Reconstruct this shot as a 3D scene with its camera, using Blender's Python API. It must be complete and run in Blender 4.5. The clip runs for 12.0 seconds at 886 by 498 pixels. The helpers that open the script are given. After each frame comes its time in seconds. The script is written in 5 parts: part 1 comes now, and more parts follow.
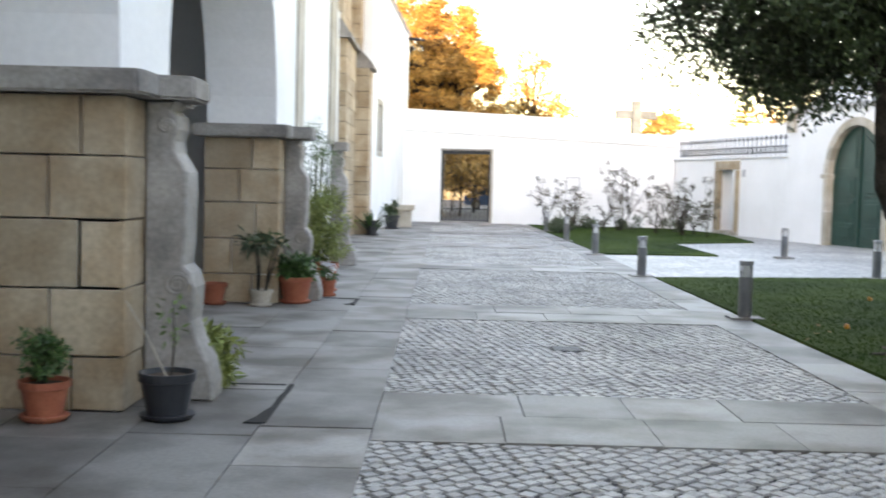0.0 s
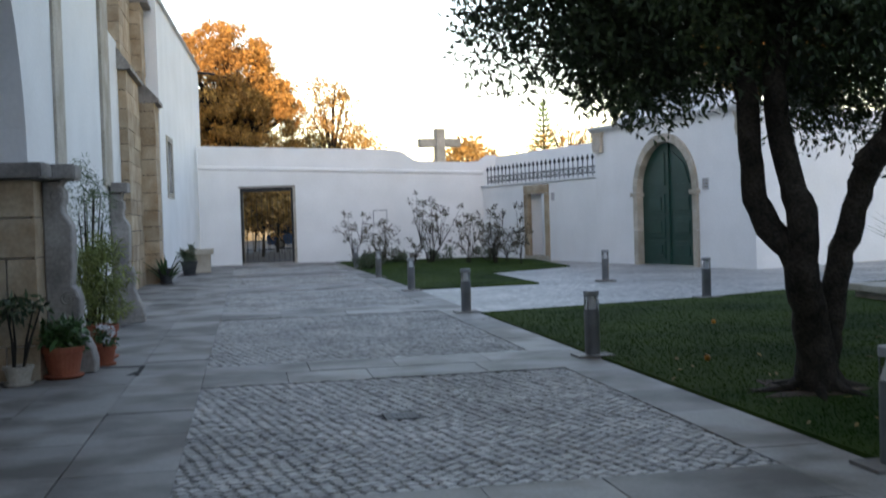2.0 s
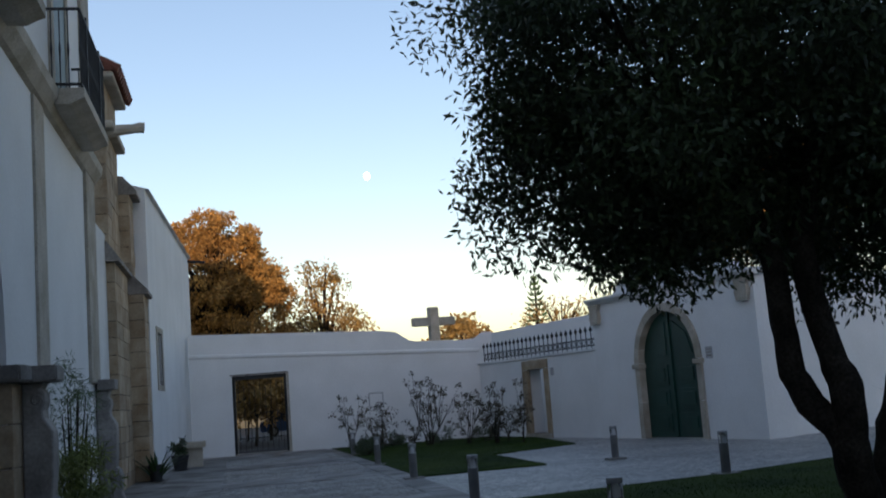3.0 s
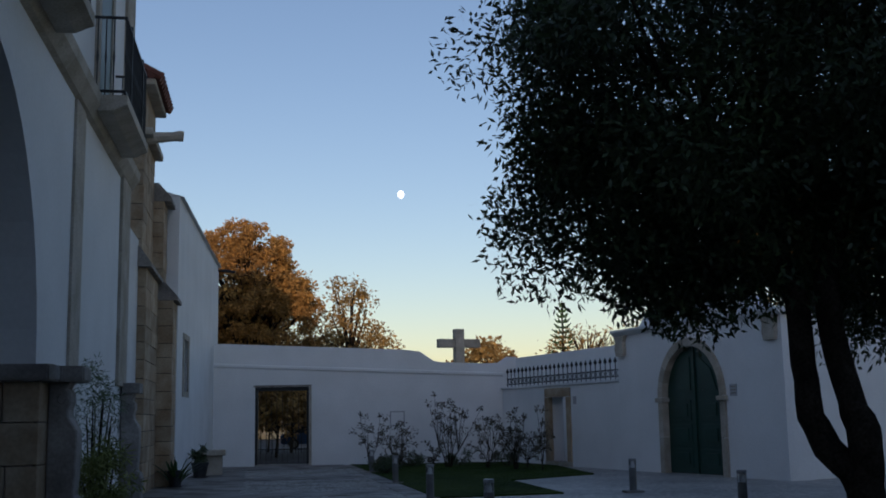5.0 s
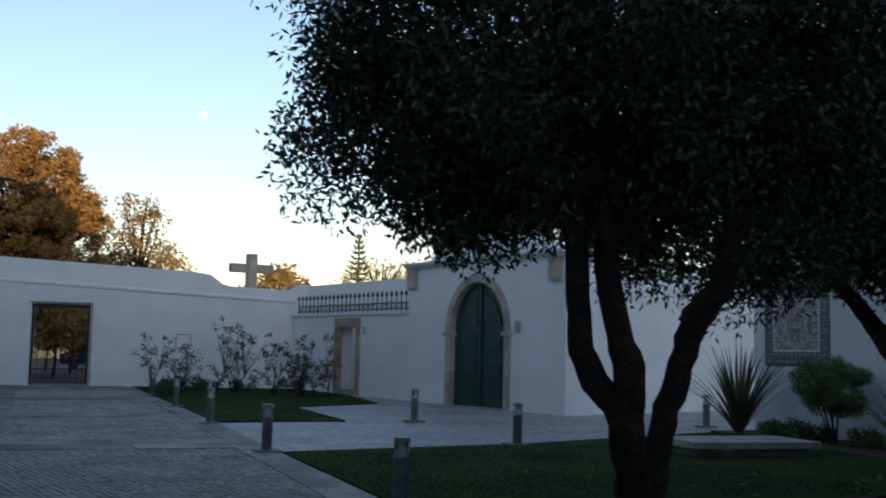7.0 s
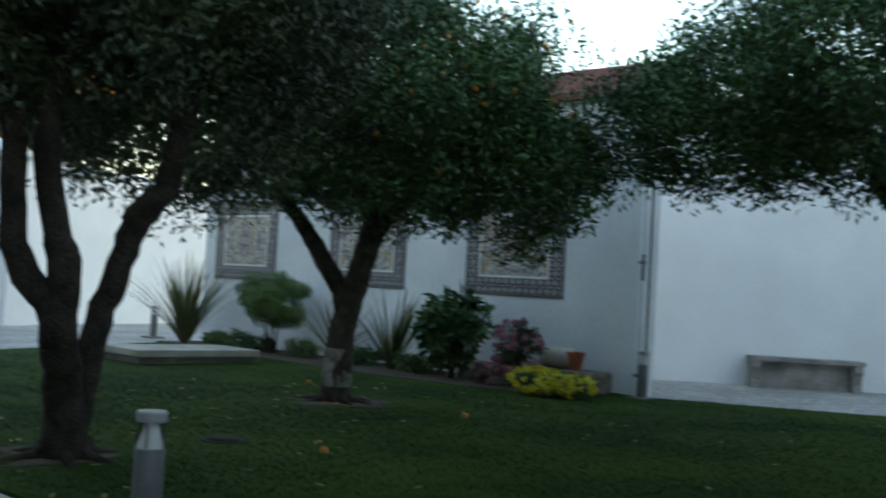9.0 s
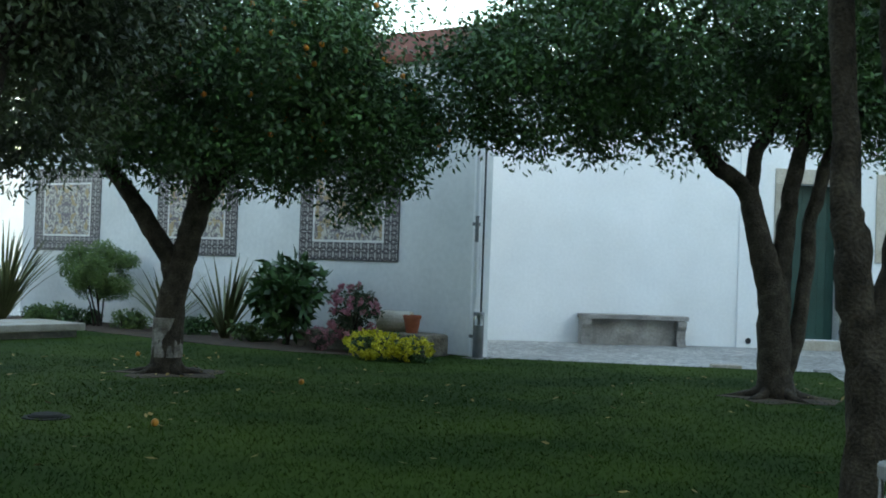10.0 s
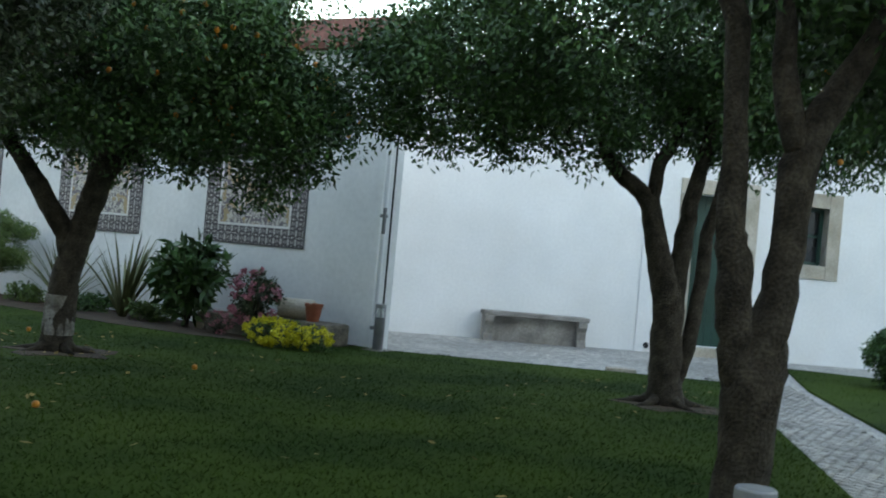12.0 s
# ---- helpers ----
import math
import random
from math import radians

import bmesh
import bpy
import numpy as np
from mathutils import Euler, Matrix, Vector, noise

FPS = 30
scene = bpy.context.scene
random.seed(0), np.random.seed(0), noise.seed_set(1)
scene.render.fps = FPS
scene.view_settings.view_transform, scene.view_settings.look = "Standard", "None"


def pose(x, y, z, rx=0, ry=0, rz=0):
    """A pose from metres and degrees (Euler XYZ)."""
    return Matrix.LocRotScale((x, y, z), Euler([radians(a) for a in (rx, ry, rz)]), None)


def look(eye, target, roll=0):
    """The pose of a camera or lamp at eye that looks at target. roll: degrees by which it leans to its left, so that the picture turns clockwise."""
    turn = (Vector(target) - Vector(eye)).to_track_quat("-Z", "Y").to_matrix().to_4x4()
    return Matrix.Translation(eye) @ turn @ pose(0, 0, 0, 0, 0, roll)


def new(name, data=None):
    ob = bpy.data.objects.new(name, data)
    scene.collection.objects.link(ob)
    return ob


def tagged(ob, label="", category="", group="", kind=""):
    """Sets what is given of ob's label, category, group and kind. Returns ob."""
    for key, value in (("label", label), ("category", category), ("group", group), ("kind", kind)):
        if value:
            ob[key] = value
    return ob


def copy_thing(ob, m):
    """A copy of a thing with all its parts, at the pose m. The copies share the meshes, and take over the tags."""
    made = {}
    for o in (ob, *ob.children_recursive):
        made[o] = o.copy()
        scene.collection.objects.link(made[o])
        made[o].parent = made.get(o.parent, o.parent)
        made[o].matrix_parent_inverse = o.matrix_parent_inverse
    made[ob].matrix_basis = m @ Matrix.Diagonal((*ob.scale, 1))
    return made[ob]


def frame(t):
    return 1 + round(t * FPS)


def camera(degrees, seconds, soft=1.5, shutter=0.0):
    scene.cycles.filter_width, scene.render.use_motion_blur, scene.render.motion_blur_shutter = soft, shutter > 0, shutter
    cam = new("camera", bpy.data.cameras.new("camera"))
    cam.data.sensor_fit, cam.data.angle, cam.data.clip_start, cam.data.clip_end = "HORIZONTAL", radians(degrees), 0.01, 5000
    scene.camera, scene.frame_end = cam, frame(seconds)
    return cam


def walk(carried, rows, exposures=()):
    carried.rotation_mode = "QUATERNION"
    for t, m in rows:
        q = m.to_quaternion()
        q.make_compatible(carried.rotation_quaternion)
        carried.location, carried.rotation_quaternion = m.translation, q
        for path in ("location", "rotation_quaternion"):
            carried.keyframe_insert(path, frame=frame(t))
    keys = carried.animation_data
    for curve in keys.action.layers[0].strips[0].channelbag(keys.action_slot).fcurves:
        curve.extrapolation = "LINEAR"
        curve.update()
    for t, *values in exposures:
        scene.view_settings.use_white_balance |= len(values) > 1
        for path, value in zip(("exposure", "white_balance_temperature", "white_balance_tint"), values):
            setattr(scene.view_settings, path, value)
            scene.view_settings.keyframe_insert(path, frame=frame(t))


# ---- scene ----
cam = camera(43.5, 12.0, soft=1.8, shutter=0.4)
PATH = [
    (0, (-0.08, -2.799, 1.529), (-0.08, -0.802, 1.413), 1.4),
    (0.5, (-0.063, -2.241, 1.483), (0.072, -0.25, 1.353), 0.1),
    (1, (-0.03, -1.78, 1.504), (0.085, 0.213, 1.381), 0.1),
    (1.5, (-0.038, -1.29, 1.537), (0.277, 0.681, 1.408), -0.4),
    (2, (-0.009, -0.836, 1.516), (0.337, 1.133, 1.462), -1.8),
    (2.5, (0.054, -0.385, 1.585), (0.318, 1.595, 1.7), -1.1),
    (3, (-0.031, -0.171, 1.623), (0.344, 1.776, 1.885), -4.3),
    (3.5, (-0.05, -0.21, 1.622), (0.297, 1.737, 1.92), -2.8),
    (3.7, (-0.044, -0.267, 1.631), (0.301, 1.678, 1.939), -2.2),
    (5.3, (-0.014, -0.285, 1.619), (0.312, 1.666, 1.914), -0.8),
    (5.5, (0.0, -0.259, 1.593), (0.361, 1.689, 1.863), -0.0),
    (6, (0.087, -0.15, 1.576), (0.634, 1.758, 1.814), 1.5),
    (6.5, (0.138, -0.109, 1.575), (0.753, 1.783, 1.781), 1.5),
    (6.7, (0.139, -0.089, 1.583), (0.768, 1.799, 1.776), 1.3),
    (8.3, (0.332, -0.149, 1.469), (1.496, 1.473, 1.577), 2.5),
    (8.5, (0.287, -0.162, 1.463), (1.56, 1.377, 1.565), 2.2),
    (9, (0.264, -0.175, 1.443), (1.729, 1.185, 1.516), 3.3),
    (9.5, (0.37, -0.052, 1.411), (1.999, 1.108, 1.468), 3.7),
    (10, (0.379, -0.076, 1.402), (2.032, 1.05, 1.429), 2.0),
    (10.5, (0.392, -0.085, 1.405), (2.068, 1.006, 1.403), 1.7),
    (11, (0.405, -0.094, 1.422), (2.096, 0.973, 1.41), 2.2),
    (11.5, (0.402, -0.12, 1.441), (2.111, 0.919, 1.43), 2.5),
    (12, (0.445, -0.188, 1.492), (2.18, 0.807, 1.506), 5.2),
]
EXPOSURES = [(0.0, 3.7, 8000, 29), (0.5, 3.1, 7600, 28), (1.5, 2.5, 7000, 27), (2.0, 2.25, 6900, 27), (2.5, 1.88, 6700, 28), (3.0, 0.78, 6200, 26), (3.6, 0.27, 5800, 25), (5.5, 0.02, 5700, 27), (6.5, 0.5, 5900, 26), (6.7, 0.65, 5900, 25), (8.3, 1.95, 6600, 14), (9.0, 2.45, 6800, 12), (9.5, 2.85, 7000, 11), (10.5, 3.20, 7100, 11), (12.0, 3.15, 7600, 17)]
walk(cam, [(t, look(eye, to, roll)) for t, eye, to, roll in PATH], EXPOSURES)

# ---------------------------------------------------------------- world and light
world = bpy.data.worlds.new("sky")
scene.world = world
world.use_nodes = True
wn = world.node_tree
sky = wn.nodes.new("ShaderNodeTexSky")
sky.sky_type = "NISHITA"
sky.sun_disc = False
sky.sun_elevation = radians(6.0)
sky.sun_rotation = radians(188.0)
sky.air_density, sky.dust_density, sky.ozone_density = 1.0, 0.4, 1.2
bg = wn.nodes["Background"]
bg.inputs["Strength"].default_value = 0.15
wn.links.new(sky.outputs["Color"], bg.inputs["Color"])

sun_data = bpy.data.lights.new("sun", "SUN")
sun_data.energy, sun_data.angle, sun_data.color = 2.0, radians(0.5), (1.0, 0.66, 0.36)
sun = new("sun", sun_data)
sun.matrix_world = look((0, 0, 0), (0.14, 1.0, -0.105))

# ---------------------------------------------------------------- materials


def mat(name, c1, c2, scale=1.5, fine=35.0, rough=0.8, bump=0.25, metal=0.0, vary=0.0, island=False, grain=0.25, dist=0.01, spec=0.5):
    m = bpy.data.materials.new(name)
    m.use_nodes = True
    nt = m.node_tree
    b = nt.nodes["Principled BSDF"]
    b.inputs["Roughness"].default_value, b.inputs["Metallic"].default_value = rough, metal
    b.inputs["Specular IOR Level"].default_value = spec
    tc = nt.nodes.new("ShaderNodeTexCoord")
    big = nt.nodes.new("ShaderNodeTexNoise")
    big.inputs["Scale"].default_value, big.inputs["Detail"].default_value = scale, 5
    sm = nt.nodes.new("ShaderNodeTexNoise")
    sm.inputs["Scale"].default_value, sm.inputs["Detail"].default_value = fine, 3
    for n in (big, sm):
        nt.links.new(tc.outputs["Object"], n.inputs["Vector"])
    ramp = nt.nodes.new("ShaderNodeValToRGB")
    ramp.color_ramp.elements[0].position, ramp.color_ramp.elements[1].position = 0.35, 0.68
    ramp.color_ramp.elements[0].color, ramp.color_ramp.elements[1].color = (*c1, 1), (*c2, 1)
    nt.links.new(big.outputs["Fac"], ramp.inputs["Fac"])
    val = nt.nodes.new("ShaderNodeMapRange")
    val.inputs["From Min"].default_value, val.inputs["From Max"].default_value = 0.3, 0.7
    val.inputs["To Min"].default_value, val.inputs["To Max"].default_value = 1 - grain, 1 + grain * 0.5
    nt.links.new(sm.outputs["Fac"], val.inputs["Value"])
    last = val.outputs["Result"]
    if vary:
        src = nt.nodes.new("ShaderNodeNewGeometry" if island else "ShaderNodeObjectInfo")
        r = nt.nodes.new("ShaderNodeMapRange")
        r.inputs["To Min"].default_value, r.inputs["To Max"].default_value = 1 - vary, 1 + vary * 0.6
        nt.links.new(src.outputs["Random Per Island" if island else "Random"], r.inputs["Value"])
        mul = nt.nodes.new("ShaderNodeMath")
        mul.operation = "MULTIPLY"
        nt.links.new(last, mul.inputs[0])
        nt.links.new(r.outputs["Result"], mul.inputs[1])
        last = mul.outputs[0]
    sc = nt.nodes.new("ShaderNodeVectorMath")
    sc.operation = "SCALE"
    nt.links.new(ramp.outputs["Color"], sc.inputs[0])
    nt.links.new(last, sc.inputs["Scale"])
    nt.links.new(sc.outputs["Vector"], b.inputs["Base Color"])
    if bump:
        bp = nt.nodes.new("ShaderNodeBump")
        bp.inputs["Strength"].default_value, bp.inputs["Distance"].default_value = bump, dist
        nt.links.new(sm.outputs["Fac"], bp.inputs["Height"])
        nt.links.new(bp.outputs["Normal"], b.inputs["Normal"])
    return m


PLASTER = mat("white limewash", (0.79, 0.79, 0.775), (0.87, 0.87, 0.86), 0.7, 18, 0.9, 0.15, grain=0.04)
# Weathered limewash, its darker tone also holding the tile wall's shade.
PLASTER_OLD_SHADE = mat("weathered and shade-toned limewash", (0.62, 0.63, 0.62), (0.79, 0.79, 0.78), 0.5, 12, 0.9, 0.2, grain=0.07)
# Arcade interior limewash greyed to carry its shade; plain grey on plaques.
SOFFIT = mat("shade-greyed limewash and plaque grey", (0.40, 0.40, 0.41), (0.50, 0.50, 0.50), 0.8, 20, 0.9, 0.15, grain=0.06)
OCHRE = mat("ochre limestone", (0.34, 0.235, 0.14), (0.50, 0.405, 0.285), 2.2, 24, 0.9, 0.35, vary=0.22, grain=0.18)
GREYSTONE = mat("grey limestone", (0.20, 0.182, 0.165), (0.39, 0.36, 0.325), 2.4, 26, 0.9, 0.4, vary=0.1, grain=0.22)
OLDSTONE = mat("mossy brown stone", (0.10, 0.085, 0.065), (0.24, 0.205, 0.16), 4.0, 25, 0.95, 0.8, grain=0.4, dist=0.03)
TRIMSTONE = mat("pale limestone", (0.40, 0.35, 0.27), (0.55, 0.50, 0.42), 2.5, 35, 0.85, 0.4, vary=0.15, grain=0.2)
GRANITE = mat("grey paving stone", (0.085, 0.069, 0.053), (0.245, 0.228, 0.205), 1.1, 38, 0.62, 0.2, vary=0.3, grain=0.16)
for _n in GRANITE.node_tree.nodes:
    if _n.bl_idname == "ShaderNodeValToRGB":
        _n.color_ramp.elements[0].position, _n.color_ramp.elements[1].position = 0.38, 0.58
JOINT = mat("dark earth joint", (0.03, 0.028, 0.025), (0.06, 0.056, 0.05), 3, 60, 1.0, 0.3, grain=0.3)
GAP = mat("dark open gap", (0.010, 0.009, 0.008), (0.018, 0.016, 0.014), 6, 60, 1.0, 0.3, grain=0.3)
COBBLE = mat("pale limestone sett", (0.30, 0.288, 0.264), (0.47, 0.452, 0.416), 4.0, 50, 0.66, 0.3, vary=0.16, grain=0.2)
COBBLE_ISLAND = mat("pale limestone setts", (0.30, 0.288, 0.264), (0.47, 0.452, 0.416), 0.8, 50, 0.66, 0.3, vary=0.28, island=True, grain=0.2)


def sett_mat(name, c1, c2, per_metre):
    """Small squared stones with recessed joints, for paving that stays far off."""
    m = mat(name, c1, c2, 0.5, 30, 0.55, 0.0, grain=0.2)
    nt = m.node_tree
    b = nt.nodes["Principled BSDF"]
    old = b.inputs["Base Color"].links[0].from_socket
    tc = nt.nodes.new("ShaderNodeTexCoord")
    edge, cell = nt.nodes.new("ShaderNodeTexVoronoi"), nt.nodes.new("ShaderNodeTexVoronoi")
    edge.feature = "DISTANCE_TO_EDGE"
    for v in (edge, cell):
        v.inputs["Scale"].default_value = per_metre
        v.inputs["Randomness"].default_value = 0.55
        nt.links.new(tc.outputs["Object"], v.inputs["Vector"])
    ramp = nt.nodes.new("ShaderNodeMapRange")
    ramp.inputs["From Max"].default_value, ramp.inputs["To Min"].default_value = 0.12, 0.42
    nt.links.new(edge.outputs["Distance"], ramp.inputs["Value"])
    sep = nt.nodes.new("ShaderNodeSeparateColor")
    nt.links.new(cell.outputs["Color"], sep.inputs[0])
    tone = nt.nodes.new("ShaderNodeMapRange")
    tone.inputs["To Min"].default_value, tone.inputs["To Max"].default_value = 0.72, 1.15
    nt.links.new(sep.outputs[0], tone.inputs["Value"])
    mul = nt.nodes.new("ShaderNodeMath")
    mul.operation = "MULTIPLY"
    nt.links.new(ramp.outputs[0], mul.inputs[0])
    nt.links.new(tone.outputs[0], mul.inputs[1])
    sc = nt.nodes.new("ShaderNodeVectorMath")
    sc.operation = "SCALE"
    nt.links.new(old, sc.inputs[0])
    nt.links.new(mul.outputs[0], sc.inputs["Scale"])
    nt.links.new(sc.outputs[0], b.inputs["Base Color"])
    bp = nt.nodes.new("ShaderNodeBump")
    bp.inputs["Distance"].default_value, bp.inputs["Strength"].default_value = 0.01, 0.6
    nt.links.new(ramp.outputs[0], bp.inputs["Height"])
    nt.links.new(bp.outputs[0], b.inputs["Normal"])
    return m


COBBLE_FAR = sett_mat("far sett paving", (0.38, 0.362, 0.33), (0.56, 0.535, 0.49), 8.5)
SOIL = mat("bare soil", (0.038, 0.022, 0.012), (0.080, 0.048, 0.026), 3, 60, 1.0, 0.6, grain=0.4)
TURF = mat("turf", (0.015, 0.037, 0.004), (0.042, 0.072, 0.009), 0.55, 70, 1.0, 0.4, grain=0.2, spec=0.1)
BLADE = mat("grass blade", (0.014, 0.039, 0.004), (0.048, 0.084, 0.010), 0.55, 3, 0.9, 0.0, vary=0.22, spec=0.12, island=True, grain=0.2)
BARK = mat("dark bark", (0.020, 0.016, 0.012), (0.055, 0.045, 0.034), 5, 40, 0.95, 0.9, grain=0.45, dist=0.02, spec=0.2)
BARK_OR = mat("grey brown bark", (0.030, 0.024, 0.018), (0.085, 0.070, 0.052), 6, 45, 0.95, 0.9, grain=0.45, dist=0.02, spec=0.2)
LIME_BARK = mat("worn limewashed bark", (0.10, 0.085, 0.07), (0.34, 0.32, 0.29), 9, 40, 0.95, 0.7, grain=0.4)
LEAF = mat("glossy dark leaf", (0.036, 0.060, 0.024), (0.065, 0.10, 0.034), 1.0, 6, 0.5, 0.0, vary=0.5, island=True, grain=0.1)
LEAF_OR = mat("orange tree leaf", (0.029, 0.082, 0.018), (0.060, 0.140, 0.028), 1.0, 6, 0.5, 0.0, vary=0.5, island=True, grain=0.1)
LEAF_AUT = mat("autumn leaf", (0.29, 0.16, 0.04), (0.42, 0.255, 0.065), 0.25, 4, 0.8, 0.0, vary=0.5, island=True, grain=0.1)
LEAF_YEL = mat("yellowing leaf", (0.25, 0.16, 0.045), (0.37, 0.26, 0.075), 0.4, 4, 0.8, 0.0, vary=0.5, island=True, grain=0.1)
LEAF_LT = mat("light green leaf", (0.07, 0.13, 0.03), (0.14, 0.22, 0.05), 2.0, 6, 0.6, 0.0, vary=0.45, island=True, grain=0.1)
LEAF_BAM = mat("yellow green bamboo leaf", (0.17, 0.22, 0.05), (0.30, 0.33, 0.09), 2.0, 6, 0.6, 0.0, vary=0.4, island=True, grain=0.1)
LEAF_BLUE = mat("grey green strap leaf", (0.09, 0.14, 0.07), (0.20, 0.25, 0.12), 2.0, 12, 0.55, 0.0, vary=0.35, island=True, grain=0.1)
LEAF_FLAX = mat("yellow green strap leaf", (0.11, 0.13, 0.05), (0.22, 0.23, 0.10), 2.0, 12, 0.6, 0.0, vary=0.45, island=True, grain=0.15)
LEAF_ROSE = mat("dull rose leaf", (0.06, 0.065, 0.04), (0.13, 0.10, 0.07), 3.0, 6, 0.7, 0.0, vary=0.5, island=True, grain=0.1)
PETAL_P = mat("pink petal", (0.42, 0.13, 0.18), (0.55, 0.24, 0.28), 6.0, 20, 0.7, 0.0, vary=0.3, island=True, grain=0.1)
PETAL_Y = mat("yellow petal", (0.62, 0.55, 0.02), (0.75, 0.68, 0.05), 6.0, 20, 0.7, 0.0, vary=0.25, island=True, grain=0.1)
ORANGE = mat("orange peel", (0.58, 0.19, 0.018), (0.70, 0.27, 0.025), 6.0, 90, 0.45, 0.2, grain=0.1)
DOORGREEN = mat("dark green paint", (0.007, 0.042, 0.030), (0.012, 0.058, 0.043), 2.0, 25, 0.45, 0.15, grain=0.15)
IRON = mat("black iron", (0.015, 0.017, 0.018), (0.03, 0.032, 0.033), 6.0, 60, 0.55, 0.2, metal=0.3)
STEEL = mat("brushed grey metal", (0.14, 0.145, 0.15), (0.20, 0.205, 0.21), 5.0, 60, 0.5, 0.1, metal=0.5, grain=0.1)
STEEL_TOP = mat("pale metal cap", (0.25, 0.26, 0.27), (0.33, 0.34, 0.35), 5.0, 60, 0.45, 0.1, metal=0.4, grain=0.1)
LAMPGLASS = bpy.data.materials.new("clear lamp glass")
LAMPGLASS.use_nodes = True
_b = LAMPGLASS.node_tree.nodes["Principled BSDF"]
_b.inputs["Transmission Weight"].default_value, _b.inputs["Roughness"].default_value, _b.inputs["IOR"].default_value = 1.0, 0.05, 1.1
DIFFUSER = mat("frosted lamp glass", (0.62, 0.64, 0.65), (0.72, 0.73, 0.74), 8.0, 60, 0.25, 0.0, grain=0.05)
TERRA = mat("terracotta", (0.30, 0.075, 0.036), (0.39, 0.12, 0.06), 6.0, 50, 0.8, 0.2, grain=0.15)
BLACKPOT = mat("black plastic", (0.018, 0.019, 0.022), (0.03, 0.032, 0.036), 6.0, 50, 0.5, 0.1, grain=0.1)
TILEROOF = mat("red roof tile", (0.13, 0.045, 0.032), (0.22, 0.08, 0.052), 3.0, 30, 0.85, 0.4, grain=0.3)
CAST = mat("cast iron grating", (0.05, 0.05, 0.05), (0.09, 0.09, 0.09), 9.0, 60, 0.7, 0.3, metal=0.4)
PIPE = mat("white pipe paint", (0.70, 0.71, 0.72), (0.78, 0.78, 0.78), 4.0, 40, 0.5, 0.0, grain=0.05)
CARPAINT = mat("blue car paint", (0.03, 0.06, 0.14), (0.04, 0.08, 0.17), 2.0, 30, 0.25, 0.0, grain=0.05)
GLASSDARK = mat("dark window glass", (0.012, 0.014, 0.016), (0.02, 0.022, 0.024), 2.0, 30, 0.08, 0.0, grain=0.05)
RUBBER = mat("tyre rubber", (0.015, 0.015, 0.015), (0.025, 0.025, 0.025), 9.0, 50, 0.9, 0.2)
ASPHALT = mat("asphalt", (0.045, 0.045, 0.047), (0.065, 0.064, 0.062), 2.0, 90, 0.9, 0.4)
HOUSEPAINT = mat("warm ochre house paint", (0.60, 0.42, 0.22), (0.70, 0.52, 0.30), 0.8, 25, 0.9, 0.1, grain=0.06)


def tile_mat(name, ground, ink, warm, scale, centre=None):
    """Painted tin-glazed tile: scrolls in ink and ochre on a pale ground, mirrored about the tile's centre."""
    m = bpy.data.materials.new(name)
    m.use_nodes = True
    nt = m.node_tree
    b = nt.nodes["Principled BSDF"]
    b.inputs["Roughness"].default_value = 0.3
    tc = nt.nodes.new("ShaderNodeTexCoord")
    ab = nt.nodes.new("ShaderNodeVectorMath")
    ab.operation = "ABSOLUTE"
    if centre:
        place, shift = nt.nodes.new("ShaderNodeNewGeometry"), nt.nodes.new("ShaderNodeVectorMath")
        shift.operation = "SUBTRACT"
        shift.inputs[1].default_value = centre
        nt.links.new(place.outputs["Position"], shift.inputs[0])
        nt.links.new(shift.outputs[0], ab.inputs[0])
    else:
        nt.links.new(tc.outputs["Object"], ab.inputs[0])
    info = nt.nodes.new("ShaderNodeObjectInfo")
    add = nt.nodes.new("ShaderNodeVectorMath")
    add.operation = "ADD"
    big = nt.nodes.new("ShaderNodeVectorMath")
    big.operation = "SCALE"
    com = nt.nodes.new("ShaderNodeCombineXYZ")
    nt.links.new(info.outputs["Random"], com.inputs[1])
    big.inputs["Scale"].default_value = 0.0
    nt.links.new(com.outputs[0], big.inputs[0])
    nt.links.new(ab.outputs[0], add.inputs[0])
    nt.links.new(big.outputs[0], add.inputs[1])
    n1 = nt.nodes.new("ShaderNodeTexNoise")
    n1.inputs["Scale"].default_value, n1.inputs["Detail"].default_value, n1.inputs["Distortion"].default_value = scale, 1, 1.5
    n2 = nt.nodes.new("ShaderNodeTexNoise")
    n2.inputs["Scale"].default_value, n2.inputs["Detail"].default_value = scale * 0.6, 1
    for n in (n1, n2):
        nt.links.new(add.outputs[0], n.inputs["Vector"])
    r1 = nt.nodes.new("ShaderNodeValToRGB")
    e = r1.color_ramp.elements
    e[0].position, e[1].position = 0.47, 0.56
    e[0].color, e[1].color = (*ink, 1), (*ground, 1)
    nt.links.new(n1.outputs["Fac"], r1.inputs["Fac"])
    r2 = nt.nodes.new("ShaderNodeValToRGB")
    e = r2.color_ramp.elements
    e[0].position, e[1].position = 0.56, 0.62
    e[0].color, e[1].color = (0, 0, 0, 1), (1, 1, 1, 1)
    nt.links.new(n2.outputs["Fac"], r2.inputs["Fac"])
    mix = nt.nodes.new("ShaderNodeMix")
    mix.data_type = "RGBA"
    nt.links.new(r2.outputs["Color"], mix.inputs["Factor"])
    nt.links.new(r1.outputs["Color"], mix.inputs["A"])
    mix.inputs["B"].default_value = (*warm, 1)
    nt.links.new(mix.outputs["Result"], b.inputs["Base Color"])
    return m


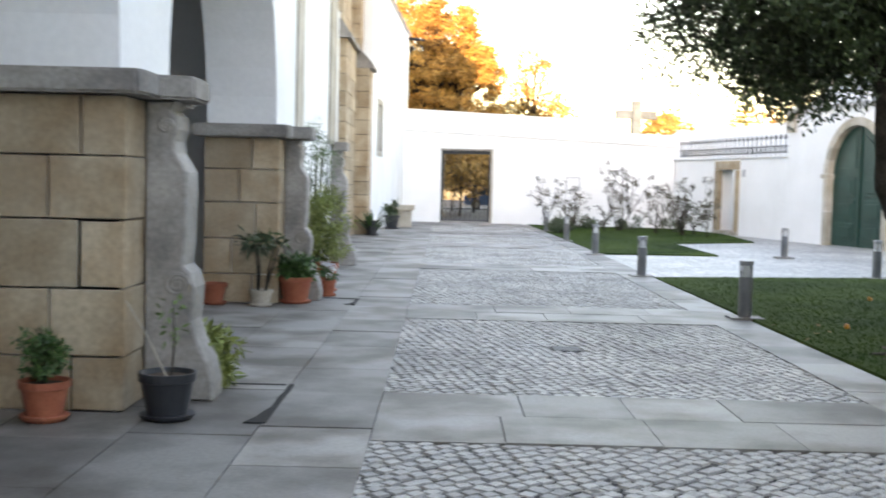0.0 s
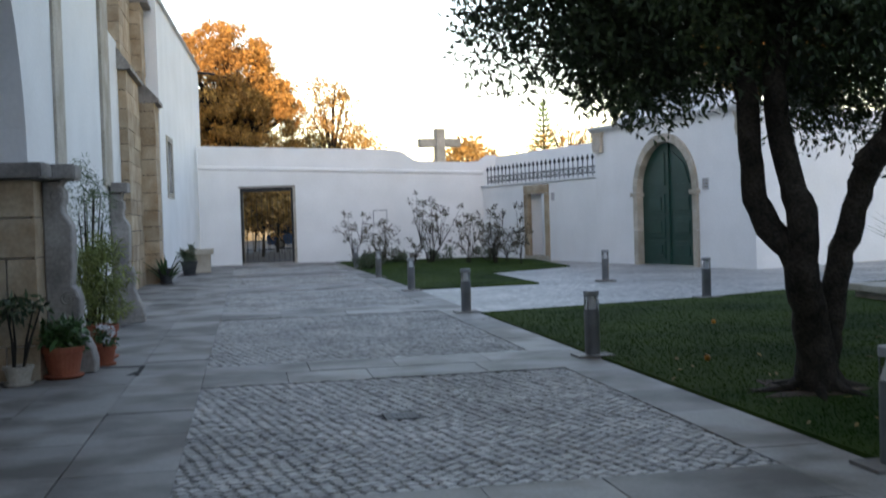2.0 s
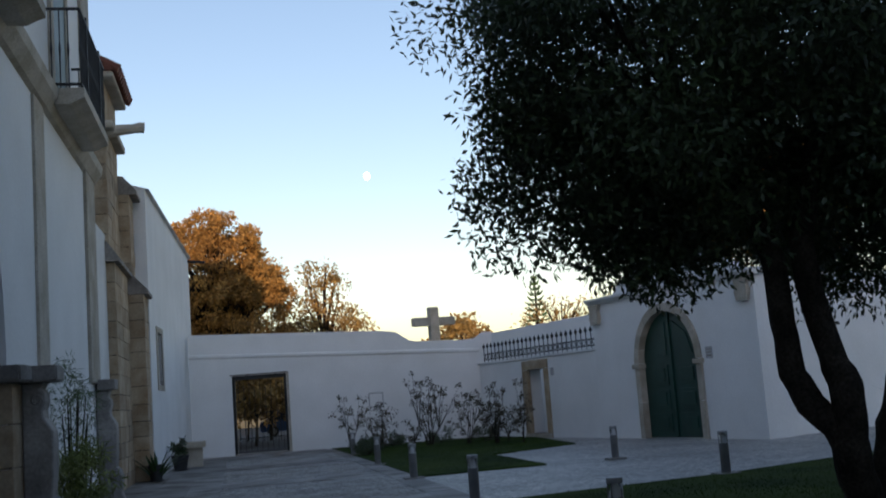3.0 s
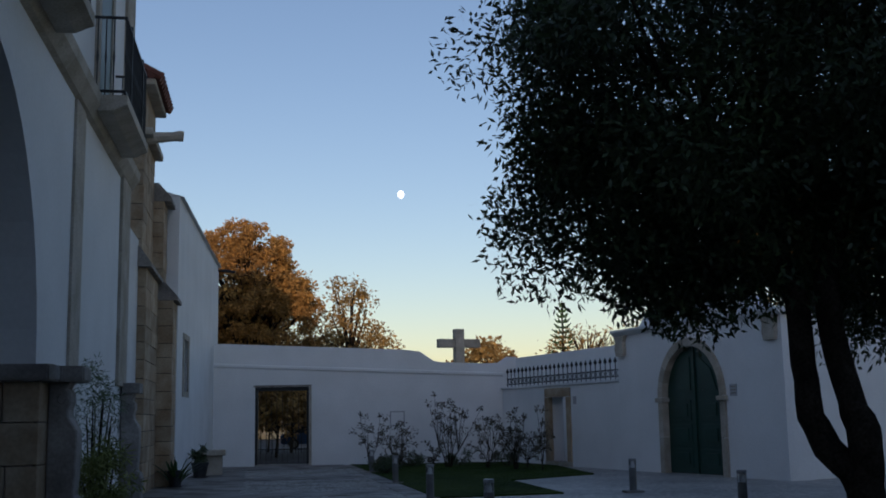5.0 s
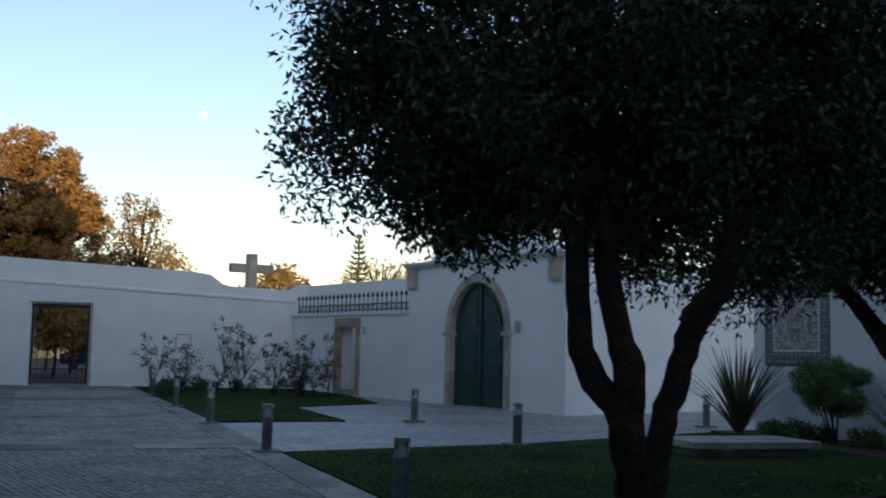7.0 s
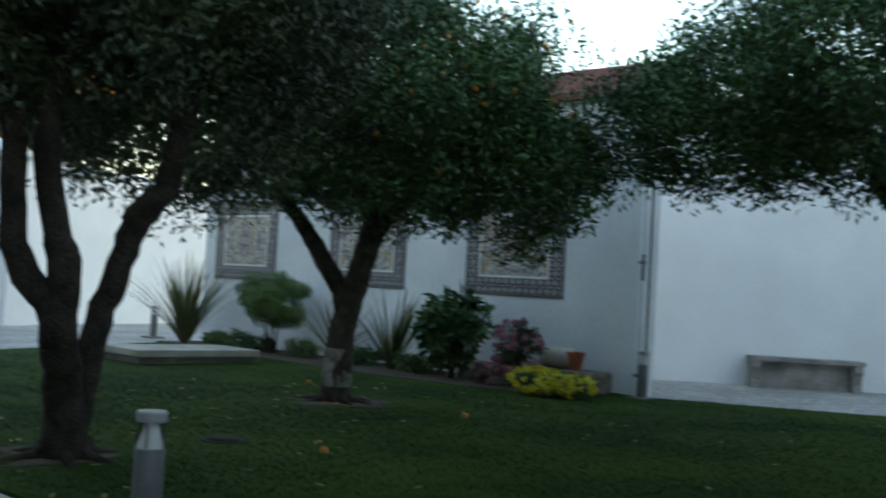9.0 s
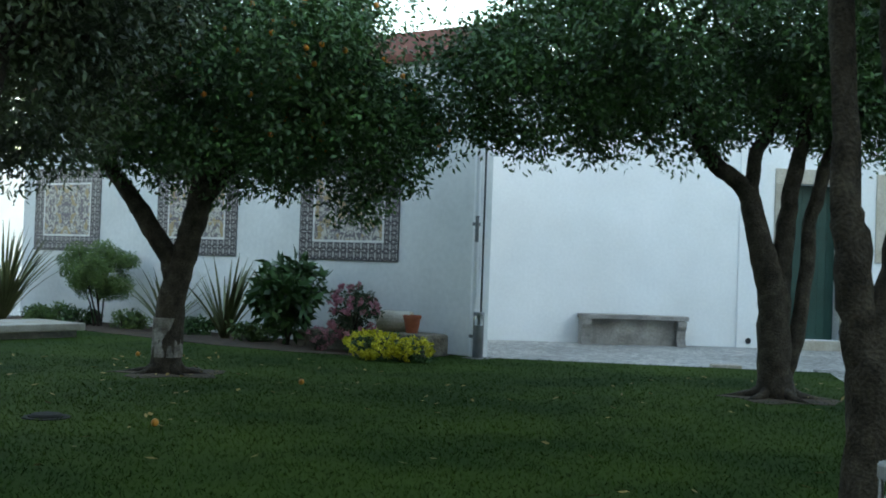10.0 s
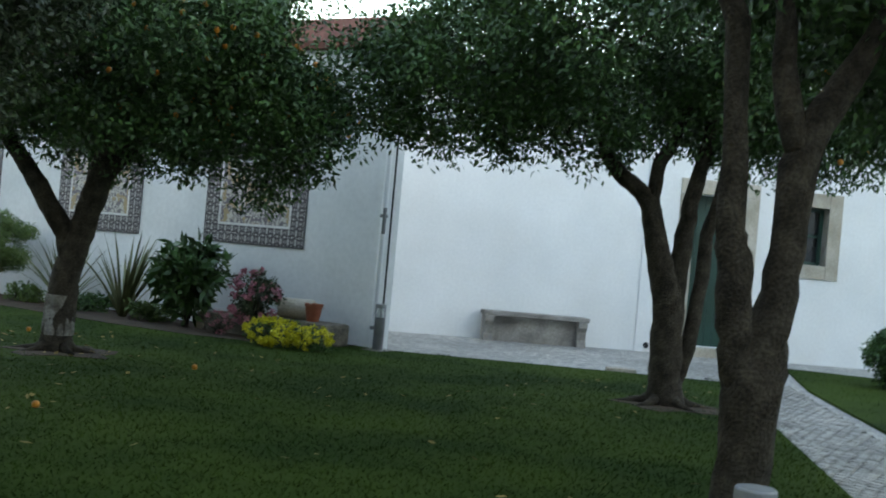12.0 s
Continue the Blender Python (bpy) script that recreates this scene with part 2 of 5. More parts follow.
TILE_BORDER = tile_mat("border tile glaze", (0.52, 0.50, 0.48), (0.055, 0.048, 0.055), (0.26, 0.20, 0.17), 22.0)
TILE_CENTRES = [tile_mat("scroll tile glaze", (0.50, 0.47, 0.41), (0.15, 0.13, 0.145), (0.36, 0.26, 0.14), 11.0, (14.7, y - 1.12, 2.25)) for y in (20.25, 16.36, 12.66)]
TILE_LINE = mat("white tile fillet", (0.60, 0.59, 0.57), (0.70, 0.69, 0.67), 4, 40, 0.3, 0.0, grain=0.08)

# ---------------------------------------------------------------- mesh helpers


def obj(name, bm, material, parent=None, label="", at=None, smooth=False):
    me = bpy.data.meshes.new(name)
    bm.to_mesh(me)
    bm.free()
    if smooth:
        me.polygons.foreach_set("use_smooth", [True] * len(me.polygons))
    me.materials.append(material)
    ob = new(name, me)
    if parent is not None:
        ob.parent = parent
    if at is not None:
        ob.matrix_basis = at
    if label:
        ob["label"] = label
    if name in ("stem_tangle", "twig_tangle", "bough_tangle", "limb_tangle", "leaves", "flowers", "crown"):
        ob["kind"] = "stuff"
    return ob


def part(name, bm, material, parent, label="", at=None, smooth=False):
    return obj(name, bm, material, parent, label, at, smooth)


def thing(name, label, category, at=None, group="", kind=""):
    e = new(name)
    if at is not None:
        e.matrix_basis = at
    return tagged(e, label, category, group, kind)


def box(bm, x0, x1, y0, y1, z0, z1, bev=0.0):
    vs = [bm.verts.new(p) for p in ((x0, y0, z0), (x1, y0, z0), (x1, y1, z0), (x0, y1, z0), (x0, y0, z1), (x1, y0, z1), (x1, y1, z1), (x0, y1, z1))]
    fs = [bm.faces.new([vs[i] for i in q]) for q in ((3, 2, 1, 0), (4, 5, 6, 7), (0, 1, 5, 4), (1, 2, 6, 5), (2, 3, 7, 6), (3, 0, 4, 7))]
    if bev:
        es = {e for f in fs for e in f.edges}
        bmesh.ops.bevel(bm, geom=list(es), offset=bev, segments=2, affect="EDGES", profile=0.6)
    return bm


def nb():
    return bmesh.new()


def cube(x0, x1, y0, y1, z0, z1, bev=0.0):
    return box(nb(), x0, x1, y0, y1, z0, z1, bev)


def prism(bm, poly, axis, a, b):
    """A polygon pushed along an axis from a to b; poly's pairs are the other two coordinates in order."""
    def at(p, v):
        return {"x": (v, p[0], p[1]), "y": (p[0], v, p[1]), "z": (p[0], p[1], v)}[axis]
    lo, hi = [bm.verts.new(at(p, a)) for p in poly], [bm.verts.new(at(p, b)) for p in poly]
    n = len(poly)
    bm.faces.new(lo[::-1])
    bm.faces.new(hi)
    for i in range(n):
        bm.faces.new((lo[i], lo[(i + 1) % n], hi[(i + 1) % n], hi[i]))
    bmesh.ops.recalc_face_normals(bm, faces=bm.faces)
    return bm


def lathe(bm, prof, seg=20, at=(0, 0, 0)):
    """A solid turned about z from (radius, height) pairs."""
    rings = [[bm.verts.new((at[0] + r * math.cos(2 * math.pi * i / seg), at[1] + r * math.sin(2 * math.pi * i / seg), at[2] + z)) for i in range(seg)] for r, z in prof]
    for a, b in zip(rings, rings[1:]):
        for i in range(seg):
            bm.faces.new((a[i], a[(i + 1) % seg], b[(i + 1) % seg], b[i]))
    bm.faces.new(rings[0][::-1])
    bm.faces.new(rings[-1])
    return bm


def tube(bm, pts, seg=8, wob=0.0, rng=None):
    """A tapered limb through (x, y, z, radius) points."""
    ps = [Vector(p[:3]) for p in pts]
    rings = []
    for i, p in enumerate(ps):
        d = (ps[min(i + 1, len(ps) - 1)] - ps[max(i - 1, 0)]).normalized()
        u = d.cross(Vector((0.31, 0.95, 0.05))).normalized()
        v = d.cross(u)
        ring = []
        for k in range(seg):
            a = 2 * math.pi * k / seg
            r = pts[i][3] * (1 + (rng.uniform(-wob, wob) if rng else 0))
            ring.append(bm.verts.new(p + (u * math.cos(a) + v * math.sin(a)) * r))
        rings.append(ring)
    for a, b in zip(rings, rings[1:]):
        for i in range(seg):
            bm.faces.new((a[i], b[i], b[(i + 1) % seg], a[(i + 1) % seg]))
    bm.faces.new(rings[0])
    bm.faces.new(rings[-1][::-1])
    return bm


def soup(name, verts, faces_n, material, parent=None, label="", at=None):
    """A mesh of many loose alike faces: verts is (count, corners, 3)."""
    v = np.asarray(verts, float)
    n, k = v.shape[0], v.shape[1]
    me = bpy.data.meshes.new(name)
    me.vertices.add(n * k)
    me.vertices.foreach_set("co", v.reshape(-1))
    me.loops.add(n * k)
    me.loops.foreach_set("vertex_index", np.arange(n * k, dtype=np.int32))
    me.polygons.add(n)
    me.polygons.foreach_set("loop_start", np.arange(0, n * k, k, dtype=np.int32))
    me.update(calc_edges=True)
    me.materials.append(material)
    ob = new(name, me)
    if parent is not None:
        ob.parent = parent
    if at is not None:
        ob.matrix_basis = at
    if label:
        ob["label"] = label
    return ob


def leaves(rng, centres, sizes, per, length, width, droop=0.3):
    """Leaf blades (kites) scattered about clump centres."""
    c = np.repeat(centres, per, axis=0)
    s = np.repeat(sizes, per)[:, None]
    n = len(c)
    off = np.clip(rng.normal(size=(n, 3)), -1.6, 1.6)
    off /= np.linalg.norm(off, axis=1)[:, None]
    off *= (rng.random((n, 1)) ** 0.45)
    p = c + off * s * np.array([1, 1, 0.8])
    d = rng.normal(size=(n, 3)) + off * 0.8
    d[:, 2] -= droop
    d /= np.linalg.norm(d, axis=1)[:, None]
    w = np.cross(d, rng.normal(size=(n, 3)))
    w /= np.linalg.norm(w, axis=1)[:, None] + 1e-9
    ln = length * rng.uniform(0.7, 1.25, (n, 1))
    wd = width * rng.uniform(0.7, 1.25, (n, 1))
    return np.stack([p, p + d * ln * 0.45 + w * wd * 0.5, p + d * ln, p + d * ln * 0.45 - w * wd * 0.5], 1)


def wall(name, length, top, th, material, at, openings=(), label="", base=-0.3, parent=None):
    """A wall along local x with its seen face at y = 0 and its thickness to +y. top: height or a list of (x, z).
    openings: (x0, x1, z0, z1) or (x0, x1, z0, spring, 'arch')."""
    tp = top if isinstance(top, (list, tuple)) else [(0, top), (length, top)]

    def height(x):
        for (a, za), (b, zb) in zip(tp, tp[1:]):
            if a <= x <= b:
                return za + (zb - za) * (x - a) / max(b - a, 1e-6)
        return tp[-1][1]

    xs = {0.0, length} | {p[0] for p in tp}
    for o in openings:
        n = 24 if o[-1] == "arch" else 1
        for i in range(n + 1):
            if n > 1:
                c, r = (o[0] + o[1]) / 2, (o[1] - o[0]) / 2
                xs.add(c - r * math.cos(math.pi * i / n))
            else:
                xs.add(o[0] + (o[1] - o[0]) * i / n)
    xs = sorted(xs)

    def crown(o, x):
        if o[-1] != "arch":
            return o[3]
        c, r = (o[0] + o[1]) / 2, (o[1] - o[0]) / 2
        return o[3] + math.sqrt(max(r * r - (x - c) ** 2, 0))

    bm = nb()

    def quad(*ps):
        bm.faces.new([bm.verts.new(p) for p in ps])

    for a, b in zip(xs, xs[1:]):
        if b - a < 1e-5:
            continue
        m = (a + b) / 2
        spans = [(base, base)]
        for o in sorted((o for o in openings if o[0] < m < o[1]), key=lambda q: q[2]):
            za, zb = o[2], o[2]
            la, lb = spans.pop()
            if za - la > 1e-4:
                spans.append((la, lb, za, zb))
            spans.append((crown(o, a), crown(o, b)))
        la, lb = spans.pop()
        spans.append((la, lb, height(a), height(b)))
        for la, lb, ha, hb in spans:
            quad((a, 0, la), (b, 0, lb), (b, 0, hb), (a, 0, ha))
            quad((b, th, lb), (a, th, la), (a, th, ha), (b, th, hb))
            quad((a, 0, ha), (b, 0, hb), (b, th, hb), (a, th, ha))
            quad((a, th, la), (b, th, lb), (b, 0, lb), (a, 0, la))
    for x, s in ((0, 1), (length, -1)):
        ps = [(x, 0, base), (x, 0, height(x)), (x, th, height(x)), (x, th, base)]
        quad(*(ps if s > 0 else ps[::-1]))
    for o in openings:
        z1 = o[3]
        quad((o[0], 0, o[2]), (o[0], th, o[2]), (o[0], th, z1), (o[0], 0, z1))
        quad((o[1], th, o[2]), (o[1], 0, o[2]), (o[1], 0, z1), (o[1], th, z1))
    bmesh.ops.remove_doubles(bm, verts=bm.verts, dist=1e-4)
    ob = obj(name, bm, material, parent, "", at)
    if parent is None:
        tagged(ob, label, "wall", "", "structure")
    return ob

# ---------------------------------------------------------------- ground and lawns
FX = -2.17  # the arcade's front


def sheet(name, poly, z, material, label, category, th=0.12, kind="structure"):
    bm = prism(nb(), poly, "z", z - th, z)
    return tagged(obj(name, bm, material), label, category, "", kind)


tagged(obj("ground", cube(-400, 400, -300, 900, -0.6, -0.05), JOINT), "bare ground under the paving reaching to the horizon", "ground", "", "structure")
sheet("pavement", [(-14, -8), (30, -8), (30, 30), (9, 41.6), (-1.9, 43.3), (-14, 43.3)], -0.021, COBBLE_FAR, "pale limestone sett paving of the courtyard", "paving", 0.1)
sheet("road", [(-60, 47), (80, 47), (80, 75), (-60, 75)], -0.03, ASPHALT, "grey asphalt road outside the courtyard gate", "road", 0.1)

LAWN_A = [(3.66, -1.0), (12.96, 2.66), (17.0, 4.35), (14.66, 8.8), (14.66, 20.4), (12.66, 19.6), (8.0, 17.55), (3.62, 16.5)]
LAWN_B = [(3.6, 23.2), (6.45, 23.5), (6.5, 29.0), (9.4, 31.0), (9.9, 37.0), (9.1, 41.0), (3.3, 41.9)]
LAWN_C = [(4.5, -2.3), (13.4, 1.45), (17.5, 3.15), (21.5, 4.4), (24, -6), (4.5, -7)]


BED = [(14.8, 9.3), (14.95, 20.2), (13.5, 20.2), (13.0, 16), (12.75, 12.6), (12.85, 11.0), (13.4, 9.5)]
FEET = [(9.40, 9.95, 0.75), (13.03, 3.89, 0.7), (4.6, 7.66, 0.62), (6.945, 1.465, 0.5)]  # tree feet and their bare soil


def inside(poly, x, y):
    x, y = np.asarray(x), np.asarray(y)
    r = np.zeros(x.shape, bool)
    for (x0, y0), (x1, y1) in zip(poly, poly[1:] + poly[:1]):
        c = ((y0 > y) != (y1 > y)) & (x < (x1 - x0) * (y - y0) / ((y1 - y0) or 1e-9) + x0)
        r ^= c
    return r


grng = np.random.default_rng(5)
for poly, count, words in ((LAWN_A, 110000, "damp green mown lawn under the orange trees"), (LAWN_B, 16000, "small green lawn below the rose bushes"), (LAWN_C, 9000, "green lawn beside the sett path")):
    lawn = thing("lawn", words, "lawn", kind="stuff")
    part("turf", prism(nb(), poly, "z", -0.1, 0.012), TURF, lawn)
    xs, ys = np.array(poly).T
    q = grng.random((count * 3, 2)) * [np.ptp(xs), np.ptp(ys)] + [xs.min(), ys.min()]
    if poly is LAWN_A:
        d = np.hypot(q[:, 0] - 0.3, q[:, 1])
        q = q[grng.random(len(q)) < np.clip(1.25 - d / 16, 0.12, 1)]
    q = q[inside(poly, q[:, 0], q[:, 1]) & ~inside(BED, q[:, 0], q[:, 1])]
    for x, y, r in FEET:
        q = q[np.hypot(q[:, 0] - x, q[:, 1] - y) > r * grng.uniform(0.45, 1.15, len(q))]
    q = q[:count]
    n = len(q)
    a = grng.random(n) * 6.283
    h = grng.uniform(0.014, 0.036, n)
    ln = grng.normal(0, 0.018, (n, 2))
    w = 0.006
    base = np.c_[q, np.full(n, 0.008)]
    side = np.c_[np.cos(a) * w, np.sin(a) * w, np.zeros(n)]
    tip = base + np.c_[ln, h]
    soup("grass", np.stack([base - side, base + side, tip], 1), n, BLADE, lawn)

# stone border of slabs along the lawn, band slabs across the path, walkway slabs by the arcade
PANELS = [(-2.2, 3.73), (5.28, 9.81), (11.36, 17.3), (18.9, 24.7), (26.2, 32.0), (33.5, 38.8)]
PX0, PX1 = -0.49, 3.07
slab_spots = []
srng = random.Random(3)


def slab_row(x0, x1, y0, y1, along, step):
    """Slabs in a strip, cut across its long side at uneven steps."""
    a, b = (x0, x1) if along == "x" else (y0, y1)
    p = a
    while p < b - 0.05:
        s = min(step * srng.uniform(0.75, 1.2), b - p)
        if b - p - s < 0.35:
            s = b - p
        slab_spots.append((p, p + s, y0, y1) if along == "x" else (x0, x1, p, p + s))
        p += s


bands = [(a[1], b[0]) for a, b in zip(PANELS, PANELS[1:])] + [(38.8, 42.2)]
for a, b in bands:
    slab_row(PX0, PX1, a, (a + b) / 2, "x", 0.95)
    slab_row(PX0, PX1, (a + b) / 2, b, "x", 0.95)
slab_row(PX1, 3.6, -3.0, 41.5, "y", 1.3)
slab_row(-1.2, PX0, -3.0, 42.4, "y", 1.25)
slab_row(-1.95, -1.2, -3.0, 42.4, "y", 1.35)
slab_row(-2.75, -1.95, -3.0, 42.6, "y", 1.1)
slab_row(-3.6, -2.75, -3.0, 18.0, "y", 1.2)

# ---------------------------------------------------------------- arcade on the west side
PIER_S = [-2.35, 4.35, 10.97]  # south face of each pier
PIER_D = 1.25
F0 = -9.0
arches = [(PIER_S[i] + PIER_D - F0, PIER_S[i + 1] - F0, -0.3, 2.2, "arch") for i in (0, 1)] + [(0.4, PIER_S[0] - F0, -0.3, 2.2, "arch")]
arches += [(y - F0, y + PIER_D - F0, -0.3, 2.19) for y in PIER_S]
FACADE = pose(FX, F0, 0, 0, 0, 90)
wall("wall_west", 17.9 - F0, 12.0, 0.86, PLASTER, FACADE, arches, "white limewashed arcade wall with round arches")
# Back wall, end wall and ceiling hold the walk's shade in their grey.
wall("wall_portico_back", 27, 6.0, 0.3, SOFFIT, pose(-6.4, F0, 0, 0, 0, 90), (), "back wall of the arcade walk, shade put into its grey")
wall("wall_portico_end", 3.4, 6.0, 0.3, SOFFIT, pose(-6.4, 12.6, 0, 0, 0, 0), [(1.0, 2.1, -0.3, 2.3)], "end wall of the arcade walk with a doorway, greyed for shade")
tagged(obj("door_2", cube(-5.45, -4.25, 12.7, 12.76, -0.01, 2.35, 0.01), DOORGREEN), "dark green painted wooden door in the arcade end wall", "door", "", "structure")
tagged(obj("ceiling", cube(-6.4, FX - 0.85, F0, 12.6, 5.4, 5.6), SOFFIT), "plain plaster ceiling of the arcade walk, greyed for shade", "ceiling", "", "structure")
tagged(obj("upper_storey", cube(-14, FX - 0.865, F0, 17.88, 5.65, 12.0), PLASTER), "white upper storey behind the arcade wall", "building", "", "structure")
tagged(obj("arcade_house", cube(-14, -6.72, F0, 17.88, -0.05, 5.64), PLASTER), "white building behind the arcade walk", "building", "", "structure")
# stone strips, string course and corner on the facade
tagged(obj("trim", cube(FX - 0.02, FX + 0.035, 12.65, 13.3, 2.2, 5.36, 0.01), TRIMSTONE), "flat pale stone pilaster strip on the white wall", "trim", "", "structure")
tagged(obj("trim", cube(FX - 0.02, FX + 0.05, 16.95, 17.93, 2.2, 12.0, 0.012), TRIMSTONE), "pale stone corner strip of the white wall", "trim", "", "structure")
bm = prism(nb(), [(FX - 0.02, 5.36), (FX + 0.06, 5.4), (FX + 0.16, 5.54), (FX + 0.18, 5.66), (FX + 0.05, 5.72), (FX - 0.02, 5.72)], "y", F0, 18.05)
tagged(obj("trim", bm, TRIMSTONE), "moulded stone string course along the white wall", "trim", "", "structure")


def arcade_pier(y0, south=True):
    e = thing("arcade_pier", "ochre limestone pier with moulded cap and scroll buttress", "pier", pose(0, y0, 0), "piers of the arcade")
    rng = random.Random(int(y0 * 10))
    z = 0.0
    heights = [0.36, 0.44, 0.45, 0.41, 0.39]
    x0, x1 = -3.06, -2.13
    for i, h in enumerate(heights):
        g = 0.004
        cuts = [x0, x0 + (x1 - x0) * rng.uniform(0.35, 0.62), x1] if i % 2 else [x0, x0 + (x1 - x0) * rng.uniform(0.62, 0.75), x1]
        for a, b in zip(cuts, cuts[1:]):
            o = rng.uniform(0, 0.014)
            part("stone", cube(a + g, b - g + (o if b == x1 else 0), -o, PIER_D * 0.5 - g, z + g, z + h - g, 0.012), OCHRE, e)
            part("stone", cube(a + g, b - g + (o if b == x1 else 0), PIER_D * 0.5 + g, PIER_D + o, z + g, z + h - g, 0.012), OCHRE, e)
        z += h
    part("core", cube(x0 + 0.02, x1 - 0.02, 0.02, PIER_D - 0.02, -0.1, z), GREYSTONE, e)
    cap = nb()
    prism(cap, [(x0 - 0.12, -0.12), (x1 + 0.10, -0.12), (x1 + 0.14, 0.0), (x1 + 0.14, 0.3), (x1 + 0.36, 0.36), (x1 + 0.36, 0.84), (x1 + 0.14, 0.9), (x1 + 0.14, PIER_D + 0.12), (x0 - 0.12, PIER_D + 0.12)], "z", 2.055, 2.215)
    bmesh.ops.bevel(cap, geom=list(cap.edges), offset=0.018, segments=2, affect="EDGES")
    part("cap", cap, GREYSTONE, e, "grey moulded stone cap")
    scroll_buttress(e, x1, 0.42)
    return e


def scroll_buttress(e, x1, y, top=2.05):
    prof = [(0, 0), (0.47, 0), (0.475, 0.12), (0.44, 0.26), (0.36, 0.42), (0.32, 0.55), (0.335, 0.66), (0.345, 0.78), (0.31, 0.88), (0.26, 0.93), (0.275, 1.1), (0.285, 1.45), (0.28, 1.57), (0.24, 1.64), (0.20, 1.70), (0.19, 1.78), (0.215, 1.86), (0.21, 1.95), (0.17, 1.99), (0.20, top), (0, top)]
    b = prism(nb(), [(x1 + 0.012 + p, q) for p, q in prof], "y", y, y + 0.36)
    bmesh.ops.bevel(b, geom=[ed for ed in b.edges if abs(ed.verts[0].co.y - ed.verts[1].co.y) < 1e-4], offset=0.015, segments=1, affect="EDGES")
    s = part("scroll_buttress", b, GREYSTONE, e, "grey stone scroll-shaped buttress")
    for cz, r0, cx in ((0.80, 0.085, 0.235), (1.88, 0.05, 0.15)):
        pts = []
        for i in range(26):
            a = i / 25 * 4.6 * math.pi
            r = r0 * (1 - i / 30)
            pts.append((x1 + cx + r * math.cos(a), y - 0.004, cz + r * math.sin(a), 0.017 - 0.0003 * i))
        part("spiral", tube(nb(), pts, 5), GREYSTONE, s)


for y0 in PIER_S:
    arcade_pier(y0)
e = thing("scroll_pier", "narrow grey stone scroll buttress at the wall's corner", "buttress", pose(0, 17.2, 0))
scroll_buttress(e, FX, 0.4, 2.1)
part("cap", cube(FX + 0.03, FX + 0.3, 0.32, 0.84, 2.1, 2.26, 0.02), GREYSTONE, e)


def balcony(y0, y1, z=5.48):
    e = thing("balcony", "stone balcony slab with black iron railing", "balcony", pose(FX, y0, z), "balconies of the arcade wall")
    n = y1 - y0
    s = prism(nb(), [(0.0, 0.0), (0.3, 0.0), (0.4, 0.05), (0.48, 0.08), (0.48, 0.2), (0.0, 0.2)], "y", 0, n)
    part("slab", s, TRIMSTONE, e)
    r = nb()
    for zz in (0.24, 1.2):
        box(r, 0.0, 0.45, 0.02, 0.05, zz, zz + 0.03)
        box(r, 0.0, 0.45, n - 0.05, n - 0.02, zz, zz + 0.03)
        box(r, 0.42, 0.455, 0.05, n - 0.05, zz, zz + 0.03)
    part("rail", r, IRON, e)
    k = int(n / 0.11)
    bar = None
    for i in range(k + 1):
        at = pose(0.438, 0.05 + (n - 0.1) * i / k, 0.2)
        if bar is None:
            bar = part("baluster", lathe(nb(), [(0.008, 0), (0.008, 0.4), (0.016, 0.5), (0.008, 0.6), (0.008, 1.02)], 6), IRON, e, at=at)
        else:
            c = bar.copy()
            scene.collection.objects.link(c)
            c.matrix_basis = at
    for yy in (0.03, n - 0.03):
        for xx in (0.1, 0.2, 0.3):
            c = bar.copy()
            scene.collection.objects.link(c)
            c.matrix_basis = pose(xx, yy, 0.2)
    for yy, zz in ((0.6, 1.2), (n - 0.6, 1.2)):
        part("post", cube(0.41, 0.46, yy - 0.02, yy + 0.02, 0.2, zz + 0.1, 0.004), IRON, e)
    return e


balcony(13.55, 16.1)
balcony(8.2, 10.75)
for y0 in (14.0, 8.65):
    d = thing("balcony_door", "dark glazed balcony door with stone surround in white wall", "door", pose(FX, y0, 5.74))
    fr = nb()
    box(fr, -0.02, 0.05, 0, 0.2, 0, 2.6)
    box(fr, -0.02, 0.05, 1.3, 1.5, 0, 2.6)
    box(fr, -0.02, 0.06, -0.05, 1.55, 2.6, 2.85)
    part("surround", fr, TRIMSTONE, d)
    part("leaf", cube(-0.01, 0.03, 0.2, 1.3, 0, 2.6), DOORGREEN, d)

# ---------------------------------------------------------------- tower buttresses and church nave
tower = thing("tower_buttress", "tall ochre ashlar buttresses with weathered ledges and gargoyle", "buttress", pose(0.3, 0, 0))
rng = random.Random(8)


def ashlar(par, x0, x1, y0, y1, z0, z1, course, label=""):
    """Squared stones laid in courses round a block."""
    z, i = z0, 0
    part("core", cube(x0 + 0.03, x1 - 0.03, y0 + 0.03, y1 - 0.03, z0, z1), JOINT, par)
    while z < z1 - 0.1:
        h = min(course * rng.uniform(0.85, 1.15), z1 - z)
        if z1 - z - h < 0.15:
            h = z1 - z
        g = 0.009
        cx = x0 + (x1 - x0) * (rng.uniform(0.35, 0.65))
        cy = y0 + (y1 - y0) * (rng.uniform(0.35, 0.65))
        for a, b in ((x0, cx), (cx, x1)):
            for c, d in ((y0, cy), (cy, y1)):
                o = rng.uniform(0, 0.02)
                part("stone", cube(a + g - (o if a == x0 else 0), b - g + (o if b == x1 else 0), c + g - (o if c == y0 else 0), d - g + (o if d == y1 else 0), z + g, z + h - g), OCHRE, par)
        z += h
        i += 1


